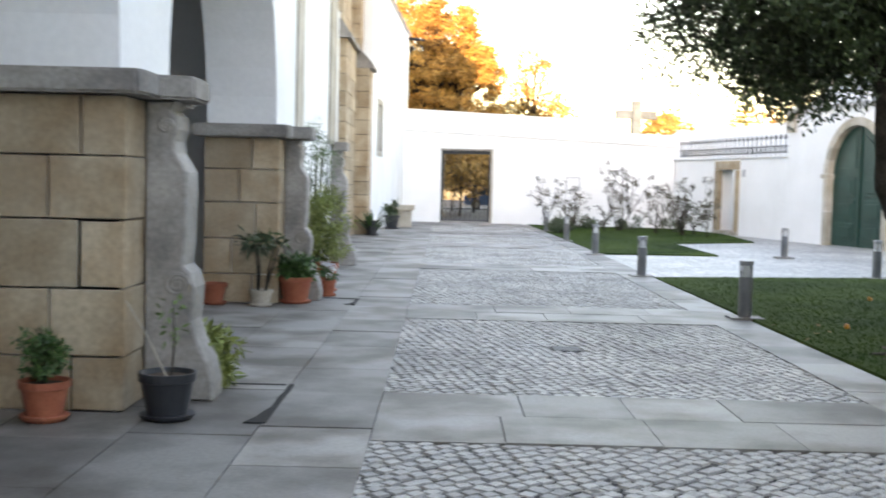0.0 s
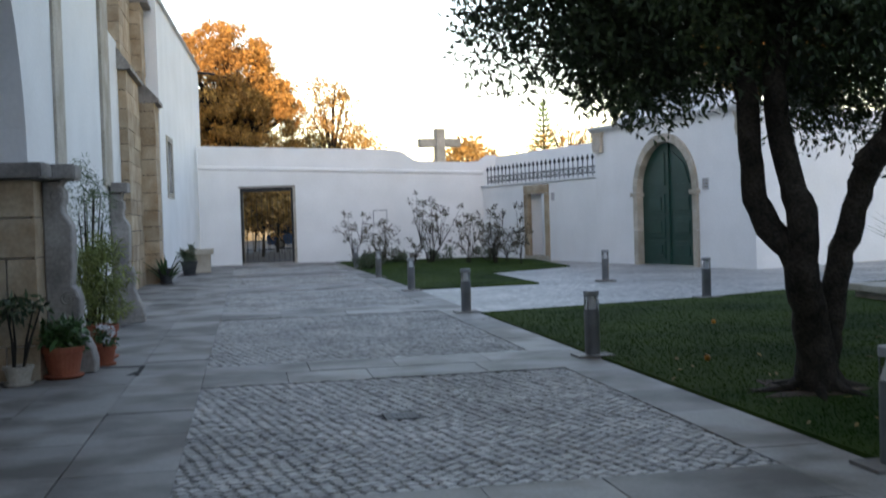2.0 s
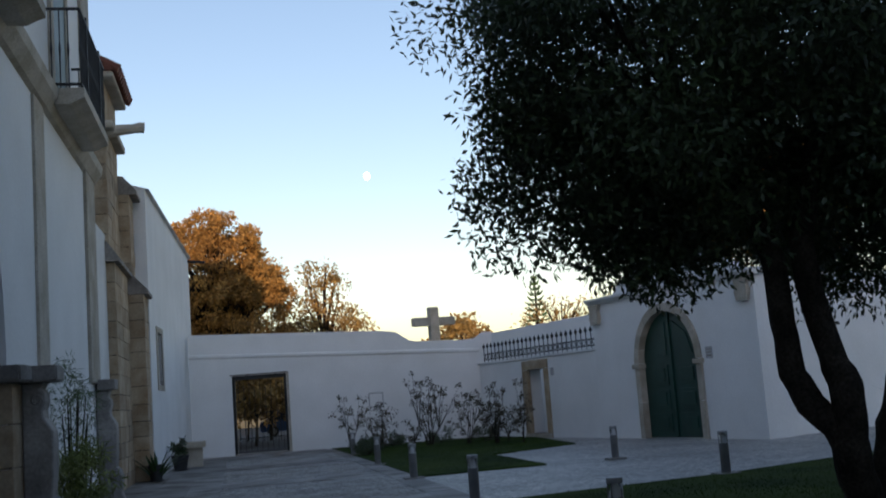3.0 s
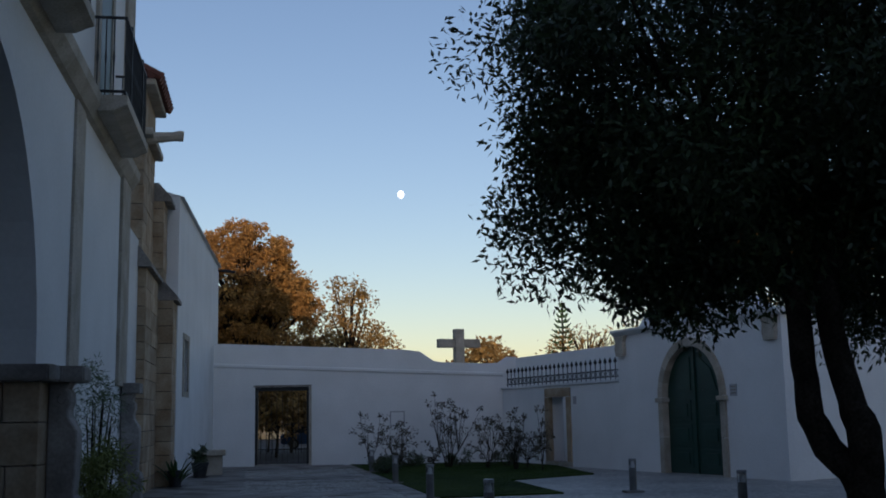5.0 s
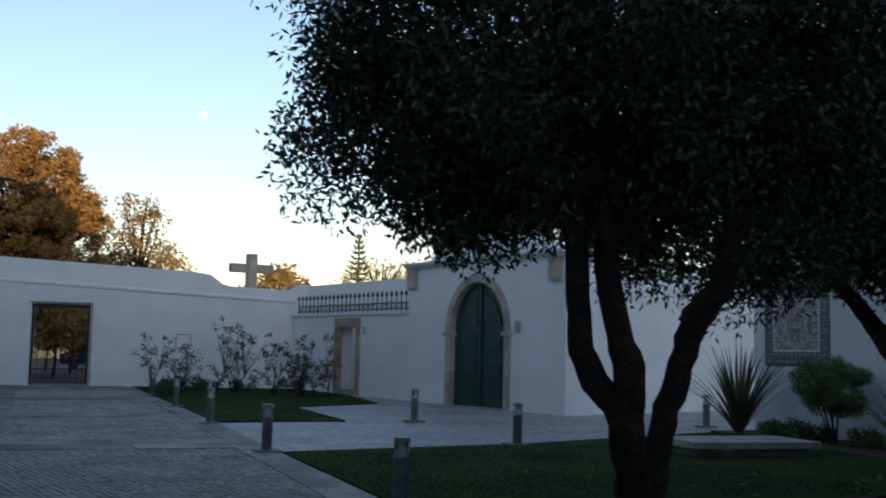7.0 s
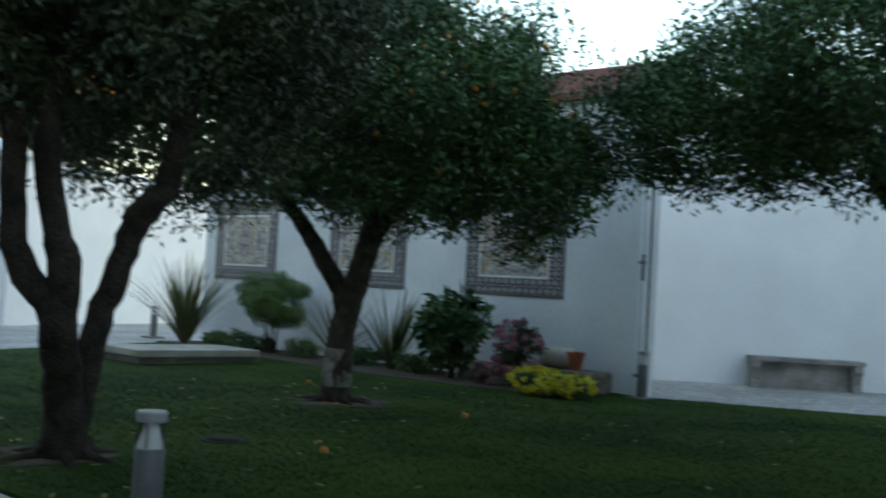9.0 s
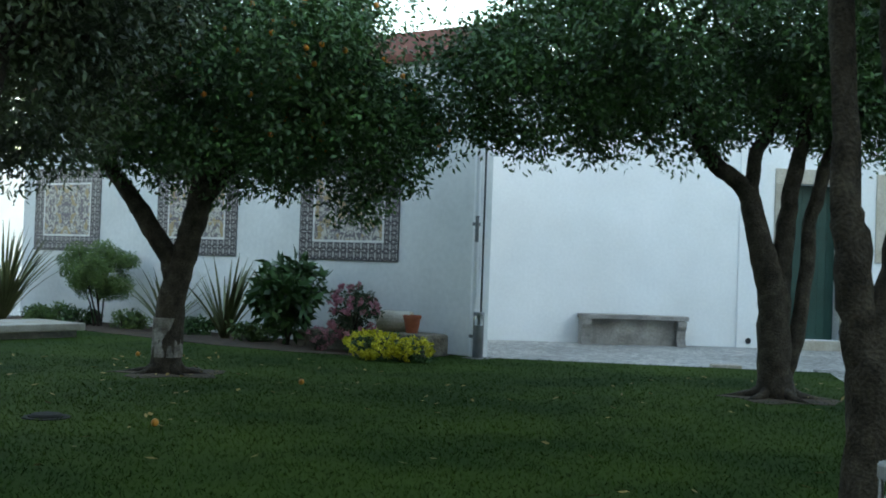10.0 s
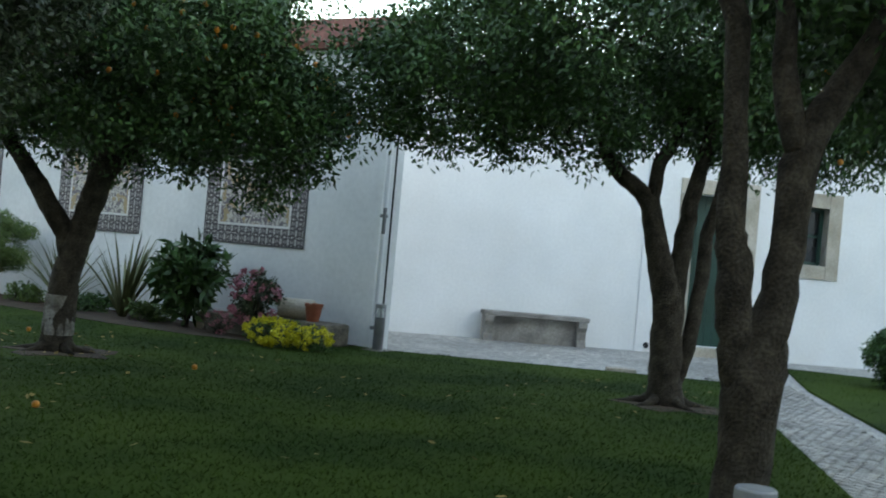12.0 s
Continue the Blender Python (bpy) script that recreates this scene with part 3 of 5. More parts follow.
ashlar(tower, -4.7, -3.05, 26.9, 30.1, -0.05, 5.35, 0.42)
ashlar(tower, -4.7, -3.22, 27.4, 30.1, 5.75, 8.7, 0.42)
ashlar(tower, -4.6, -2.66, 30.12, 31.5, -0.05, 4.9, 0.42)
ashlar(tower, -4.6, -2.95, 30.12, 31.3, 5.3, 7.6, 0.42)
part("ledge", prism(nb(), [(-4.7, 5.35), (-2.93, 5.35), (-2.93, 5.45), (-3.22, 5.85), (-4.7, 5.85)], "y", 26.75, 30.1), GREYSTONE, tower, "weathered sloping ledge")
part("ledge", prism(nb(), [(-4.6, 4.9), (-2.54, 4.9), (-2.54, 5.0), (-2.95, 5.45), (-4.6, 5.45)], "y", 30.105, 31.6), GREYSTONE, tower, "weathered sloping ledge")
part("ledge", prism(nb(), [(-4.6, 7.6), (-2.75, 7.6), (-2.75, 7.7), (-3.1, 8.1), (-4.6, 8.1)], "y", 30.105, 31.4), GREYSTONE, tower, "weathered sloping ledge")
part("cornice", cube(-4.7, -3.0, 27.2, 30.2, 8.7, 8.9, 0.05), TRIMSTONE, tower)
part("attic", cube(-4.7, -3.22, 27.4, 30.1, 8.9, 9.95, 0.02), OCHRE, tower)
part("cornice", cube(-4.7, -2.95, 27.1, 30.3, 9.95, 10.12, 0.05), TRIMSTONE, tower)
g = tube(nb(), [(-3.2, 27.7, 8.72, 0.17), (-2.9, 27.7, 8.75, 0.14), (-2.55, 27.7, 8.78, 0.12), (-2.4, 27.7, 8.80, 0.14), (-2.3, 27.7, 8.79, 0.13)], 8)
part("waterspout", g, TRIMSTONE, tower, "carved stone waterspout")
for i in range(11):
    yy = 27.1 + i * 0.3
    part("roof_tile", tube(nb(), [(-2.8, yy, 10.13, 0.12), (-3.5, yy, 10.5, 0.12), (-4.7, yy, 11.0, 0.12)], 8), TILEROOF, tower)
for i in range(5):
    part("roof_tile", tube(nb(), [(-3.05 - i * 0.3, 27.0, 10.18 + i * 0.1, 0.11), (-3.05 - i * 0.3, 27.8, 10.4 + i * 0.1, 0.11)], 8), TILEROOF, tower)
tagged(obj("tower_wall", cube(-12, -4.4, 18.5, 30.0, -0.05, 13), PLASTER_OLD_SHADE), "white wall of the church tower behind its buttresses", "wall", "", "structure")
tagged(obj("wall_link", cube(-4.4, -2.95, 17.9, 26.9, -0.05, 6.0), PLASTER_OLD_SHADE), "white low wall between arcade and tower", "wall", "", "structure")

CH = pose(-2.42, 29.2, 0, 0, 0, 87.9)
wall("wall_church", 14.9, 8.0, 0.9, PLASTER, CH @ pose(2.3, 0, 0), [(1.75, 2.9, 2.55, 4.1)], "white limewashed nave wall with one slit window")
w1 = thing("window_1", "narrow dark window with pale stone surround", "window", CH, kind="structure")
fr = nb()
box(fr, 3.75, 4.05, -0.03, 0.3, 2.4, 4.25)
box(fr, 5.2, 5.5, -0.03, 0.3, 2.4, 4.25)
box(fr, 4.05, 5.2, -0.03, 0.3, 2.4, 2.56)
box(fr, 4.05, 5.2, -0.03, 0.3, 4.09, 4.25)
part("window_frame", fr, TRIMSTONE, w1)
part("pane", cube(4.05, 5.2, 0.32, 0.35, 2.55, 4.1), GLASSDARK, w1)
rf = prism(nb(), [(-0.12, 8.0), (0.3, 8.12), (5, 9.4), (5, 8.0)], "x", 2.28, 17.3)
tagged(obj("church_roof", rf, PLASTER_OLD_SHADE, at=CH), "pale lime-washed roof verge of the nave", "roof", "", "structure")
tagged(obj("gutter_spout", tube(nb(), [(16.9, 0.0, 7.85, 0.06), (16.9, -0.7, 7.78, 0.055)], 8), IRON, at=CH), "dark gutter spout under the nave eave", "gutter spout")

# ---------------------------------------------------------------- gate wall
GW = pose(-1.8, 43.0, 0, 0, 0, -8.79) @ Matrix.Diagonal((1, 1, 1.025, 1))
top = [(0, 4.5), (7.3, 4.16), (7.85, 4.08), (8.35, 3.74), (8.6, 3.68), (10.4, 3.6), (10.8, 3.62), (11.13, 3.83)]
wall("wall_north", 11.5, top + [(11.5, 3.83)], 0.5, PLASTER, GW, [(1.58, 3.62, -0.3, 2.86)], "white limewashed courtyard wall with a curved stepped top")
led = nb()
for i in range(11):
    a, b = i, i + 1
    za, zb = 3.74 - 0.046 * a, 3.74 - 0.046 * b
    vs = [led.verts.new(p) for p in ((a, -0.06, za), (b, -0.06, zb), (b, 0, zb + 0.02), (a, 0, za + 0.02), (a, -0.06, za - 0.09), (b, -0.06, zb - 0.09), (b, 0, zb - 0.13), (a, 0, za - 0.13))]
    for q in ((0, 1, 2, 3), (4, 5, 1, 0), (7, 6, 5, 4)):
        led.faces.new([vs[k] for k in q])
tagged(obj("trim", led, PLASTER, at=GW), "white plaster ledge along the courtyard wall", "trim", "", "structure")
gate = thing("door_gate", "dark metal framed gate standing open to the street", "gate", GW, kind="structure")
fr = nb()
box(fr, 1.58, 1.68, 0.02, 0.22, -0.02, 2.86)
box(fr, 3.53, 3.62, 0.02, 0.22, -0.02, 2.86)
box(fr, 1.68, 3.53, 0.02, 0.22, 2.72, 2.86)
part("gate_frame", fr, IRON, gate)
part("jamb", cube(3.625, 3.72, -0.02, 0.3, -0.02, 2.86, 0.01), TRIMSTONE, gate, "pale stone jamb")
part("lintel", cube(1.52, 3.72, -0.02, 0.3, 2.865, 2.93, 0.01), GREYSTONE, gate)
part("sill", cube(1.58, 3.62, -0.05, 0.5, -0.1, 0.03, 0.01), GREYSTONE, gate)
bar = None
for i in range(9):
    at = pose(1.78 + i * 0.205, 0.12, 0.05)
    if bar is None:
        bar = part("gate_bar", lathe(nb(), [(0.008, 0), (0.008, 2.6)], 6), IRON, gate, at=at)
    else:
        c = bar.copy()
        scene.collection.objects.link(c)
        c.matrix_basis = at
hat = thing("wall_hatch", "small square utility hatch set in white wall", "hatch", GW)
fr = nb()
for q in ((6.68, 7.24, 1.86, 1.9), (6.68, 7.24, 1.36, 1.4), (6.68, 6.72, 1.4, 1.86), (7.2, 7.24, 1.4, 1.86)):
    box(fr, q[0], q[1], -0.015, 0.0, q[2], q[3])
part("frame", fr, SOFFIT, hat)
part("door", cube(6.72, 7.2, -0.006, 0.002, 1.4, 1.86), PLASTER, hat)

cross = thing("stone_cross", "plain weathered stone cross standing beyond the wall", "cross", pose(8.14, 45.6, 0, 0, 0, 12))
part("shaft", cube(-0.2, 0.2, -0.18, 0.18, -0.05, 5.34, 0.03), TRIMSTONE, cross)
part("arm", cube(-0.93, -0.205, -0.17, 0.17, 4.56, 4.92, 0.03), TRIMSTONE, cross)
part("arm", cube(0.205, 0.93, -0.17, 0.17, 4.56, 4.92, 0.03), TRIMSTONE, cross)
part("pedestal", cube(-0.5, 0.5, -0.5, 0.5, -0.06, 0.6, 0.04), TRIMSTONE, cross)

# ---------------------------------------------------------------- portal wall with railing, arch and doorway
PW = pose(9.03, 41.24, 0, 0, 0, -76.5) @ Matrix.Diagonal((1, 1, 1.045, 1))
wall("wall_east", 8.4, 2.56, 0.6, PLASTER, PW, [(3.6, 4.95, 0.12, 2.2)], "white limewashed wall below an iron railing")
wall("wall_portal", 16.08 - 8.4, 4.0, 0.8, PLASTER, PW @ pose(8.4, -0.06, 0), [(10.79 - 8.4, 13.55 - 8.4, -0.3, 2.03, "arch")], "white limewashed portal wall with arched doorway")
tagged(obj("trim", cube(-0.1, 8.4, -0.05, 0.62, 2.565, 2.64, 0.015), PLASTER_OLD_SHADE, at=PW), "pale ledge under the iron railing", "trim", "", "structure")
tagged(obj("wall_terrace", cube(-4.0, 9.2, 2.2, 2.5, -0.05, 3.9), PLASTER, at=PW), "white terrace wall behind the railing", "wall", "", "structure")
cor = prism(nb(), [(-0.16, 3.9), (-0.26, 4.0), (-0.26, 4.06), (0.8, 4.1), (0.8, 3.9)], "x", 8.3, 16.2)
tagged(obj("trim", cor, PLASTER_OLD_SHADE, at=PW), "moulded cornice above the portal", "trim", "", "structure")
gab = prism(nb(), [(9.4, 4.06), (15.4, 4.06), (14.9, 4.35), (13.9, 4.75), (12.9, 5.05), (12.3, 5.1), (11.7, 5.05), (10.7, 4.75), (9.8, 4.35)], "y", 0.05, 0.5)
tagged(obj("gable", gab, PLASTER, at=PW), "white curved gable above the portal", "gable", "", "structure")
for x in (8.55, 15.6):
    cap = thing("pilaster_capital", "worn carved stone capital on the portal wall", "capital", PW @ pose(x, -0.06, 0), "portal capitals")
    part("block", prism(nb(), [(-0.08, 3.3), (0.3, 3.3), (0.36, 3.5), (0.32, 3.7), (0.42, 3.89), (-0.2, 3.89), (-0.1, 3.7), (-0.14, 3.5)], "y", -0.12, 0.0), TRIMSTONE, cap)

# iron railing of spear heads and rings on the ledge
rail = thing("iron_railing", "grey iron railing with spear heads and scroll band", "railing", PW)
part("rail", cube(0.15, 8.3, 0.1, 0.14, 2.72, 2.75), IRON, rail)
part("rail", cube(0.15, 8.3, 0.1, 0.14, 2.92, 2.95), IRON, rail)
spear, ring, k = None, None, 26
for i in range(k + 1):
    x = 0.2 + 8.05 * i / k
    if spear is None:
        spear = part("spear", lathe(nb(), [(0.016, 0), (0.016, 0.52), (0.05, 0.56), (0.055, 0.6), (0.03, 0.64), (0.008, 0.70)], 6), IRON, rail, at=pose(x, 0.12, 2.62))
        t = nb()
        tube(t, [(0.09 * math.cos(a * math.pi / 6), 0, 0.08 * math.sin(a * math.pi / 6), 0.012) for a in range(13)], 5)
        ring = part("scroll", t, IRON, rail, at=pose(x + 0.155, 0.12, 2.835))
    else:
        c = spear.copy()
        scene.collection.objects.link(c)
        c.matrix_basis = pose(x, 0.12, 2.62)
        if i < k:
            c = ring.copy()
            scene.collection.objects.link(c)
            c.matrix_basis = pose(x + 0.155, 0.12, 2.835)

# doorway with stone surround
dw = thing("doorway_2", "open doorway with worn stone surround", "doorway", PW, kind="structure")
part("jamb", cube(3.42, 3.74, -0.05, 0.1, -0.06, 2.2, 0.012), OCHRE, dw)
part("jamb", cube(4.94, 5.22, -0.05, 0.3, -0.06, 2.2, 0.012), OCHRE, dw)
part("lintel", cube(3.42, 5.22, -0.05, 0.3, 2.21, 2.5, 0.012), OCHRE, dw)
part("sill", cube(3.42, 5.22, -0.08, 0.5, -0.1, 0.12, 0.012), TRIMSTONE, dw)
part("backing", cube(3.3, 6.4, 0.95, 1.05, -0.05, 2.3), PLASTER, dw)

# arched green door
ad = thing("door_1", "dark green panelled double door under a stone arch", "door", PW @ pose(12.17, -0.06, 0), kind="structure")
R0, R1, SP = 1.35, 1.57, 2.03
for i in range(11):
    a0, a1 = math.pi * i / 11 + 0.004, math.pi * (i + 1) / 11 - 0.004
    poly = [(R0 * math.cos(a0 + (a1 - a0) * k / 4), SP + R0 * math.sin(a0 + (a1 - a0) * k / 4)) for k in range(5)]
    poly += [(R1 * math.cos(a1 - (a1 - a0) * k / 4), SP + R1 * math.sin(a1 - (a1 - a0) * k / 4)) for k in range(5)]
    part("voussoir", prism(nb(), poly, "y", -0.07, 0.4), TRIMSTONE, ad)
for s in (-1, 1):
    xa, xb = sorted((s * R0, s * R1))
    part("jamb", cube(xa, xb, -0.07, 0.4, -0.1, 0.95, 0.01), TRIMSTONE, ad)
    part("jamb", cube(xa, xb, -0.07, 0.4, 0.96, SP - 0.13, 0.01), TRIMSTONE, ad)
    part("impost", cube(xa - 0.07, xb + 0.07, -0.13, 0.4, SP - 0.125, SP - 0.004, 0.02), TRIMSTONE, ad)
    # leaf with quarter round head
    poly = [(s * 0.012, 0.0), (s * 1.345, 0.0)] + [(s * 1.345 * math.cos(k * math.pi / 24), SP + 1.345 * math.sin(k * math.pi / 24)) for k in range(12)] + [(s * 0.012, SP + 1.345)]
    lf = part("leaf", prism(nb(), poly, "y", 0.14, 0.2), DOORGREEN, ad)
    for z0, z1 in ((0.15, 0.65), (0.75, 1.3), (1.4, 1.95)):
        fr = nb()
        x0, x1 = sorted((s * 0.22, s * 1.12))
        box(fr, x0, x1, 0.115, 0.14, z0, z1, 0.008)
        box(fr, x0 + 0.14, x1 - 0.14, 0.09, 0.116, z0 + 0.1, z1 - 0.1, 0.01)
        part("panel", fr, DOORGREEN, lf)
    x0, x1 = sorted((s * 0.2, s * 0.8))
    part("panel", prism(nb(), [(s * 0.2, 2.2), (s * 1.0, 2.2), (s * 0.75, 2.75), (s * 0.2, 3.1)], "y", 0.11, 0.14), DOORGREEN, lf)
part("astragal", cube(-0.04, 0.04, 0.09, 0.14, 0.0, 3.34), DOORGREEN, ad)
pl = thing("wall_plaque", "small grey plaque beside the arched door", "plaque", PW)
part("plate", cube(13.92, 14.2, -0.08, -0.062, 2.0, 2.3, 0.004), SOFFIT, pl)
for i in range(3):
    part("text_bar", cube(13.95, 14.17, -0.086, -0.081, 2.06 + 0.08 * i, 2.09 + 0.08 * i), GREYSTONE, pl)
pl = thing("wall_plaque", "tiny grey plaque beside the stone doorway", "plaque", PW)
part("plate", cube(5.4, 5.6, -0.02, -0.002, 1.95, 2.2, 0.004), SOFFIT, pl)

RW = pose(12.77, 25.7, 0, 0, 0, 21.2)
wall("wall_return", 9.5, 4.16, 0.5, PLASTER, RW, (), "white limewashed wall east of the portal")

# ---------------------------------------------------------------- tile panel wall and bench wall
TW = pose(14.86, 20.6, 0, 0, 0, -91.03)
# this wall's shade lies partly in its darker limewash
wall("wall_tiles", 11.6, 4.6, 0.35, PLASTER_OLD_SHADE, TW, (), "weathered white wall carrying painted tile panels, toned darker for shade")
roof = thing("tile_roof", "dull red tiled roof edge above white wall", "roof", TW, kind="structure")
part("verge", prism(nb(), [(-0.12, 4.6), (-0.12, 4.72), (0.25, 5.16), (0.42, 5.16), (0.42, 4.6)], "x", 0.0, 11.68), TILEROOF, roof)
wall("wall_tiles_return", 4.3, 4.6, 0.3, PLASTER, pose(15.06, 9.12, 0, 0, 0, 38.2), (), "white limewashed return wall beside the garden")
BW = pose(19.5, 9.98, 0, 0, 0, -51.8)
wall("wall_south_east", 6.52, 5.2, 0.5, PLASTER, BW @ pose(-3.2, 0, 0), (), "white limewashed wall behind the stone bench")
HW = BW @ pose(3.32, -0.05, 0) @ Matrix.Diagonal((1, 1, 1.035, 1))
wall("wall_house", 9.0, 5.1, 0.55, PLASTER, HW, [(1.0, 2.05, 0.16, 3.1), (3.0, 3.85, 1.93, 3.06)], "white limewashed house wall with green door and window")
tagged(obj("house_body", cube(-2.8, 12.2, 0.58, 7.0, -0.05, 5.1), PLASTER, at=BW), "white house body behind the garden wall", "building", "", "structure")
hd = thing("door_3", "dark green plank door in broad stone surround", "door", HW, kind="structure")
part("jamb", cube(0.68, 1.0, -0.035, 0.3, -0.05, 3.1, 0.008), TRIMSTONE, hd)
part("jamb", cube(2.05, 2.34, -0.035, 0.3, -0.05, 3.1, 0.008), TRIMSTONE, hd)
part("lintel", cube(0.68, 2.34, -0.035, 0.3, 3.104, 3.38, 0.008), TRIMSTONE, hd)
part("doorstep", cube(0.75, 2.28, -0.3, 0.4, -0.05, 0.155, 0.015), TRIMSTONE, hd)
for i in range(6):
    part("plank", cube(1.005 + i * 0.173, 1.005 + (i + 1) * 0.173 - 0.006, 0.3, 0.35, 0.16, 3.1, 0.004), DOORGREEN, hd)
wn2 = thing("window_2", "green wooden window in broad stone surround", "window", HW, kind="structure")
for nme, q in (("jamb", (2.72, 3.0, 1.66, 3.34)), ("jamb", (3.85, 4.13, 1.66, 3.34)), ("lintel", (3.004, 3.846, 3.06, 3.34)), ("sill", (3.004, 3.846, 1.66, 1.93))):
    part(nme, cube(q[0], q[1], -0.035, 0.3, q[2], q[3], 0.008), TRIMSTONE, wn2)
sash = nb()
for q in ((3.0, 3.07, 1.93, 3.06), (3.78, 3.85, 1.93, 3.06), (3.39, 3.46, 1.93, 3.06), (3.0, 3.85, 1.93, 2.0), (3.0, 3.85, 2.99, 3.06), (3.0, 3.85, 2.48, 2.53)):
    box(sash, q[0], q[1], 0.22, 0.27, q[2], q[3])
part("sash", sash, DOORGREEN, wn2)
part("pane", cube(3.02, 3.83, 0.275, 0.285, 1.95, 3.04), GLASSDARK, wn2)
dp = thing("downpipe", "white painted rainwater downpipe at the wall's corner", "pipe")
part("pipe", lathe(nb(), [(0.05, 0), (0.05, 4.5)], 12, (14.6, 9.01, 0.0)), PIPE, dp)
for z in (0.3, 2.0, 3.6):
    part("bracket", lathe(nb(), [(0.062, 0), (0.062, 0.05)], 12, (14.6, 9.01, z)), STEEL, dp)
part("cable", lathe(nb(), [(0.016, 0.0), (0.016, 4.4)], 8, (14.685, 8.93, 0.0)), IRON, dp, "dark thin pipe")
part("lever", cube(14.55, 14.6, 8.96, 9.0, 1.75, 2.15, 0.005), STEEL, dp)
vent = thing("wall_vent", "small round dark drain hole in white wall", "drain", BW @ pose(3.55, -0.052, 0.11, 90))
part("rim", lathe(nb(), [(0.055, 0), (0.06, 0.012)], 16), IRON, vent)

bench = thing("stone_bench", "low weathered stone bench against the white wall", "bench", BW @ pose(0.17, -0.48, 0))
part("seat", cube(0, 2.08, 0, 0.44, 0.47, 0.555, 0.015), GREYSTONE, bench)
for x in (0.03, 1.87):
    lg = prism(nb(), [(0.02, -0.02), (0.4, -0.02), (0.4, 0.465), (0.0, 0.465), (0.0, 0.36), (0.08, 0.28), (0.1, 0.12)], "x", x, x + 0.17)
    part("leg", lg, GREYSTONE, bench)
part("back_panel", cube(0.205, 1.865, 0.2, 0.4, -0.02, 0.465), GREYSTONE, bench)

# enclosing buildings out of view; the south one added to shade the court
tagged(obj("shade_block_south", cube(-40, 45, -26, -14, -0.1, 12.4), PLASTER), "tall white block added unseen to the south to shade the court", "building", "", "structure")
tagged(obj("wall_far_east", cube(25.5, 26, -14, 2.0, -0.1, 5.0), PLASTER), "white wall closing the garden", "wall", "", "structure")

# ---------------------------------------------------------------- trees of the lawn


def crown_clumps(rng, centre, rad, count, shell=0.55, size=(0.35, 0.6)):
    d = rng.normal(size=(count, 3))
    d /= np.linalg.norm(d, axis=1)[:, None]
    r = shell + (1 - shell) * rng.random((count, 1)) ** 0.6
    p = np.array(centre) + d * r * np.array(rad)
    return p, rng.uniform(size[0], size[1], count)


def tree(name, label, base, limbs, crown, per, leaf, length, width, seed, group="", category="tree", fruit=0, skirt=None, trunk_label="", foot=True, bark=None):
    """limbs: lists of (x, y, z, r) from the base; crown: (centre, radii, clumps)."""
    rng = np.random.default_rng(seed)
    pr = random.Random(seed)
    bark = bark or BARK
    e = thing(name, label, category, pose(base[0], base[1], 0), group)
    for k, limb in enumerate(limbs):
        fine = []
        for a, b in zip(limb, limb[1:]):
            for s in range(3):
                f = s / 3
                j = 0.012 if k or s else 0
                fine.append(tuple(a[q] + (b[q] - a[q]) * f + (pr.uniform(-j, j) if q < 3 else 0) for q in range(4)))
        fine.append(limb[-1])
        part("trunk" if k == 0 else "limb", tube(nb(), fine, 12, 0.09, pr), bark, e, trunk_label if k == 0 else "", smooth=True)
    if foot:
        for k in range(6):
            a = k * 1.05 + pr.uniform(-0.3, 0.3)
            r0 = limbs[0][0][3]
            ln = pr.uniform(0.25, 0.5) + r0
            part("root", tube(nb(), [(math.cos(a) * r0 * 0.6, math.sin(a) * r0 * 0.6, 0.10, r0 * 0.3), (math.cos(a) * r0 * 1.15, math.sin(a) * r0 * 1.15, 0.03, r0 * 0.22), (math.cos(a) * ln, math.sin(a) * ln, -0.02, 0.02)], 7), bark, e, smooth=True)
    pts, sizes = [], []
    for centre, rad, count in crown:
        p, s = crown_clumps(rng, centre, rad, count)
        pts.append(p)
        sizes.append(s)
    p, s = np.concatenate(pts), np.concatenate(sizes)
    # twigs reaching into the crown
    tw = nb()
    tops = [limb[-1] for limb in limbs]
    for q in p[:: max(1, len(p) // 40)]:
        t = min(tops, key=lambda u: (u[0] - q[0]) ** 2 + (u[1] - q[1]) ** 2 + (u[2] - q[2]) ** 2)
        m = [(t[i] + q[i]) / 2 + pr.uniform(-0.12, 0.12) for i in range(3)]
        tube(tw, [(t[0], t[1], t[2] - 0.05, 0.035), (*m, 0.022), (*q, 0.008)], 5)
    part("twig_tangle", tw, bark, e)
    soup("crown", leaves(rng, p, s, per, length, width), 0, leaf, e)
    if fruit:
        ball = None
        sunny = np.flatnonzero((p[:, 0] * 0.553 - p[:, 1] * 0.833 > 0.5) & (p[:, 2] > 3.0))
        idx = rng.choice(sunny, fruit)
        for i in idx:
            d = rng.normal(size=3)
            d /= np.linalg.norm(d)
            q = p[i] + d * s[i] * 0.95
            at = pose(*q)
            if ball is None:
                ball = part("fruit", lathe(nb(), [(0.010, -0.032), (0.025, -0.023), (0.034, 0), (0.025, 0.023), (0.010, 0.032)], 10), ORANGE, e, "ripe orange", at, True)
            else:
                c = ball.copy()
                scene.collection.objects.link(c)
                c.matrix_basis = at
    return e


def along(dirx, diry, *pts):
    """(offset, height, radius) points in the upright plane with that heading."""
    return [(dirx * o, diry * o, z, r) for o, z, r in pts]


U1 = (0.77, -0.64)
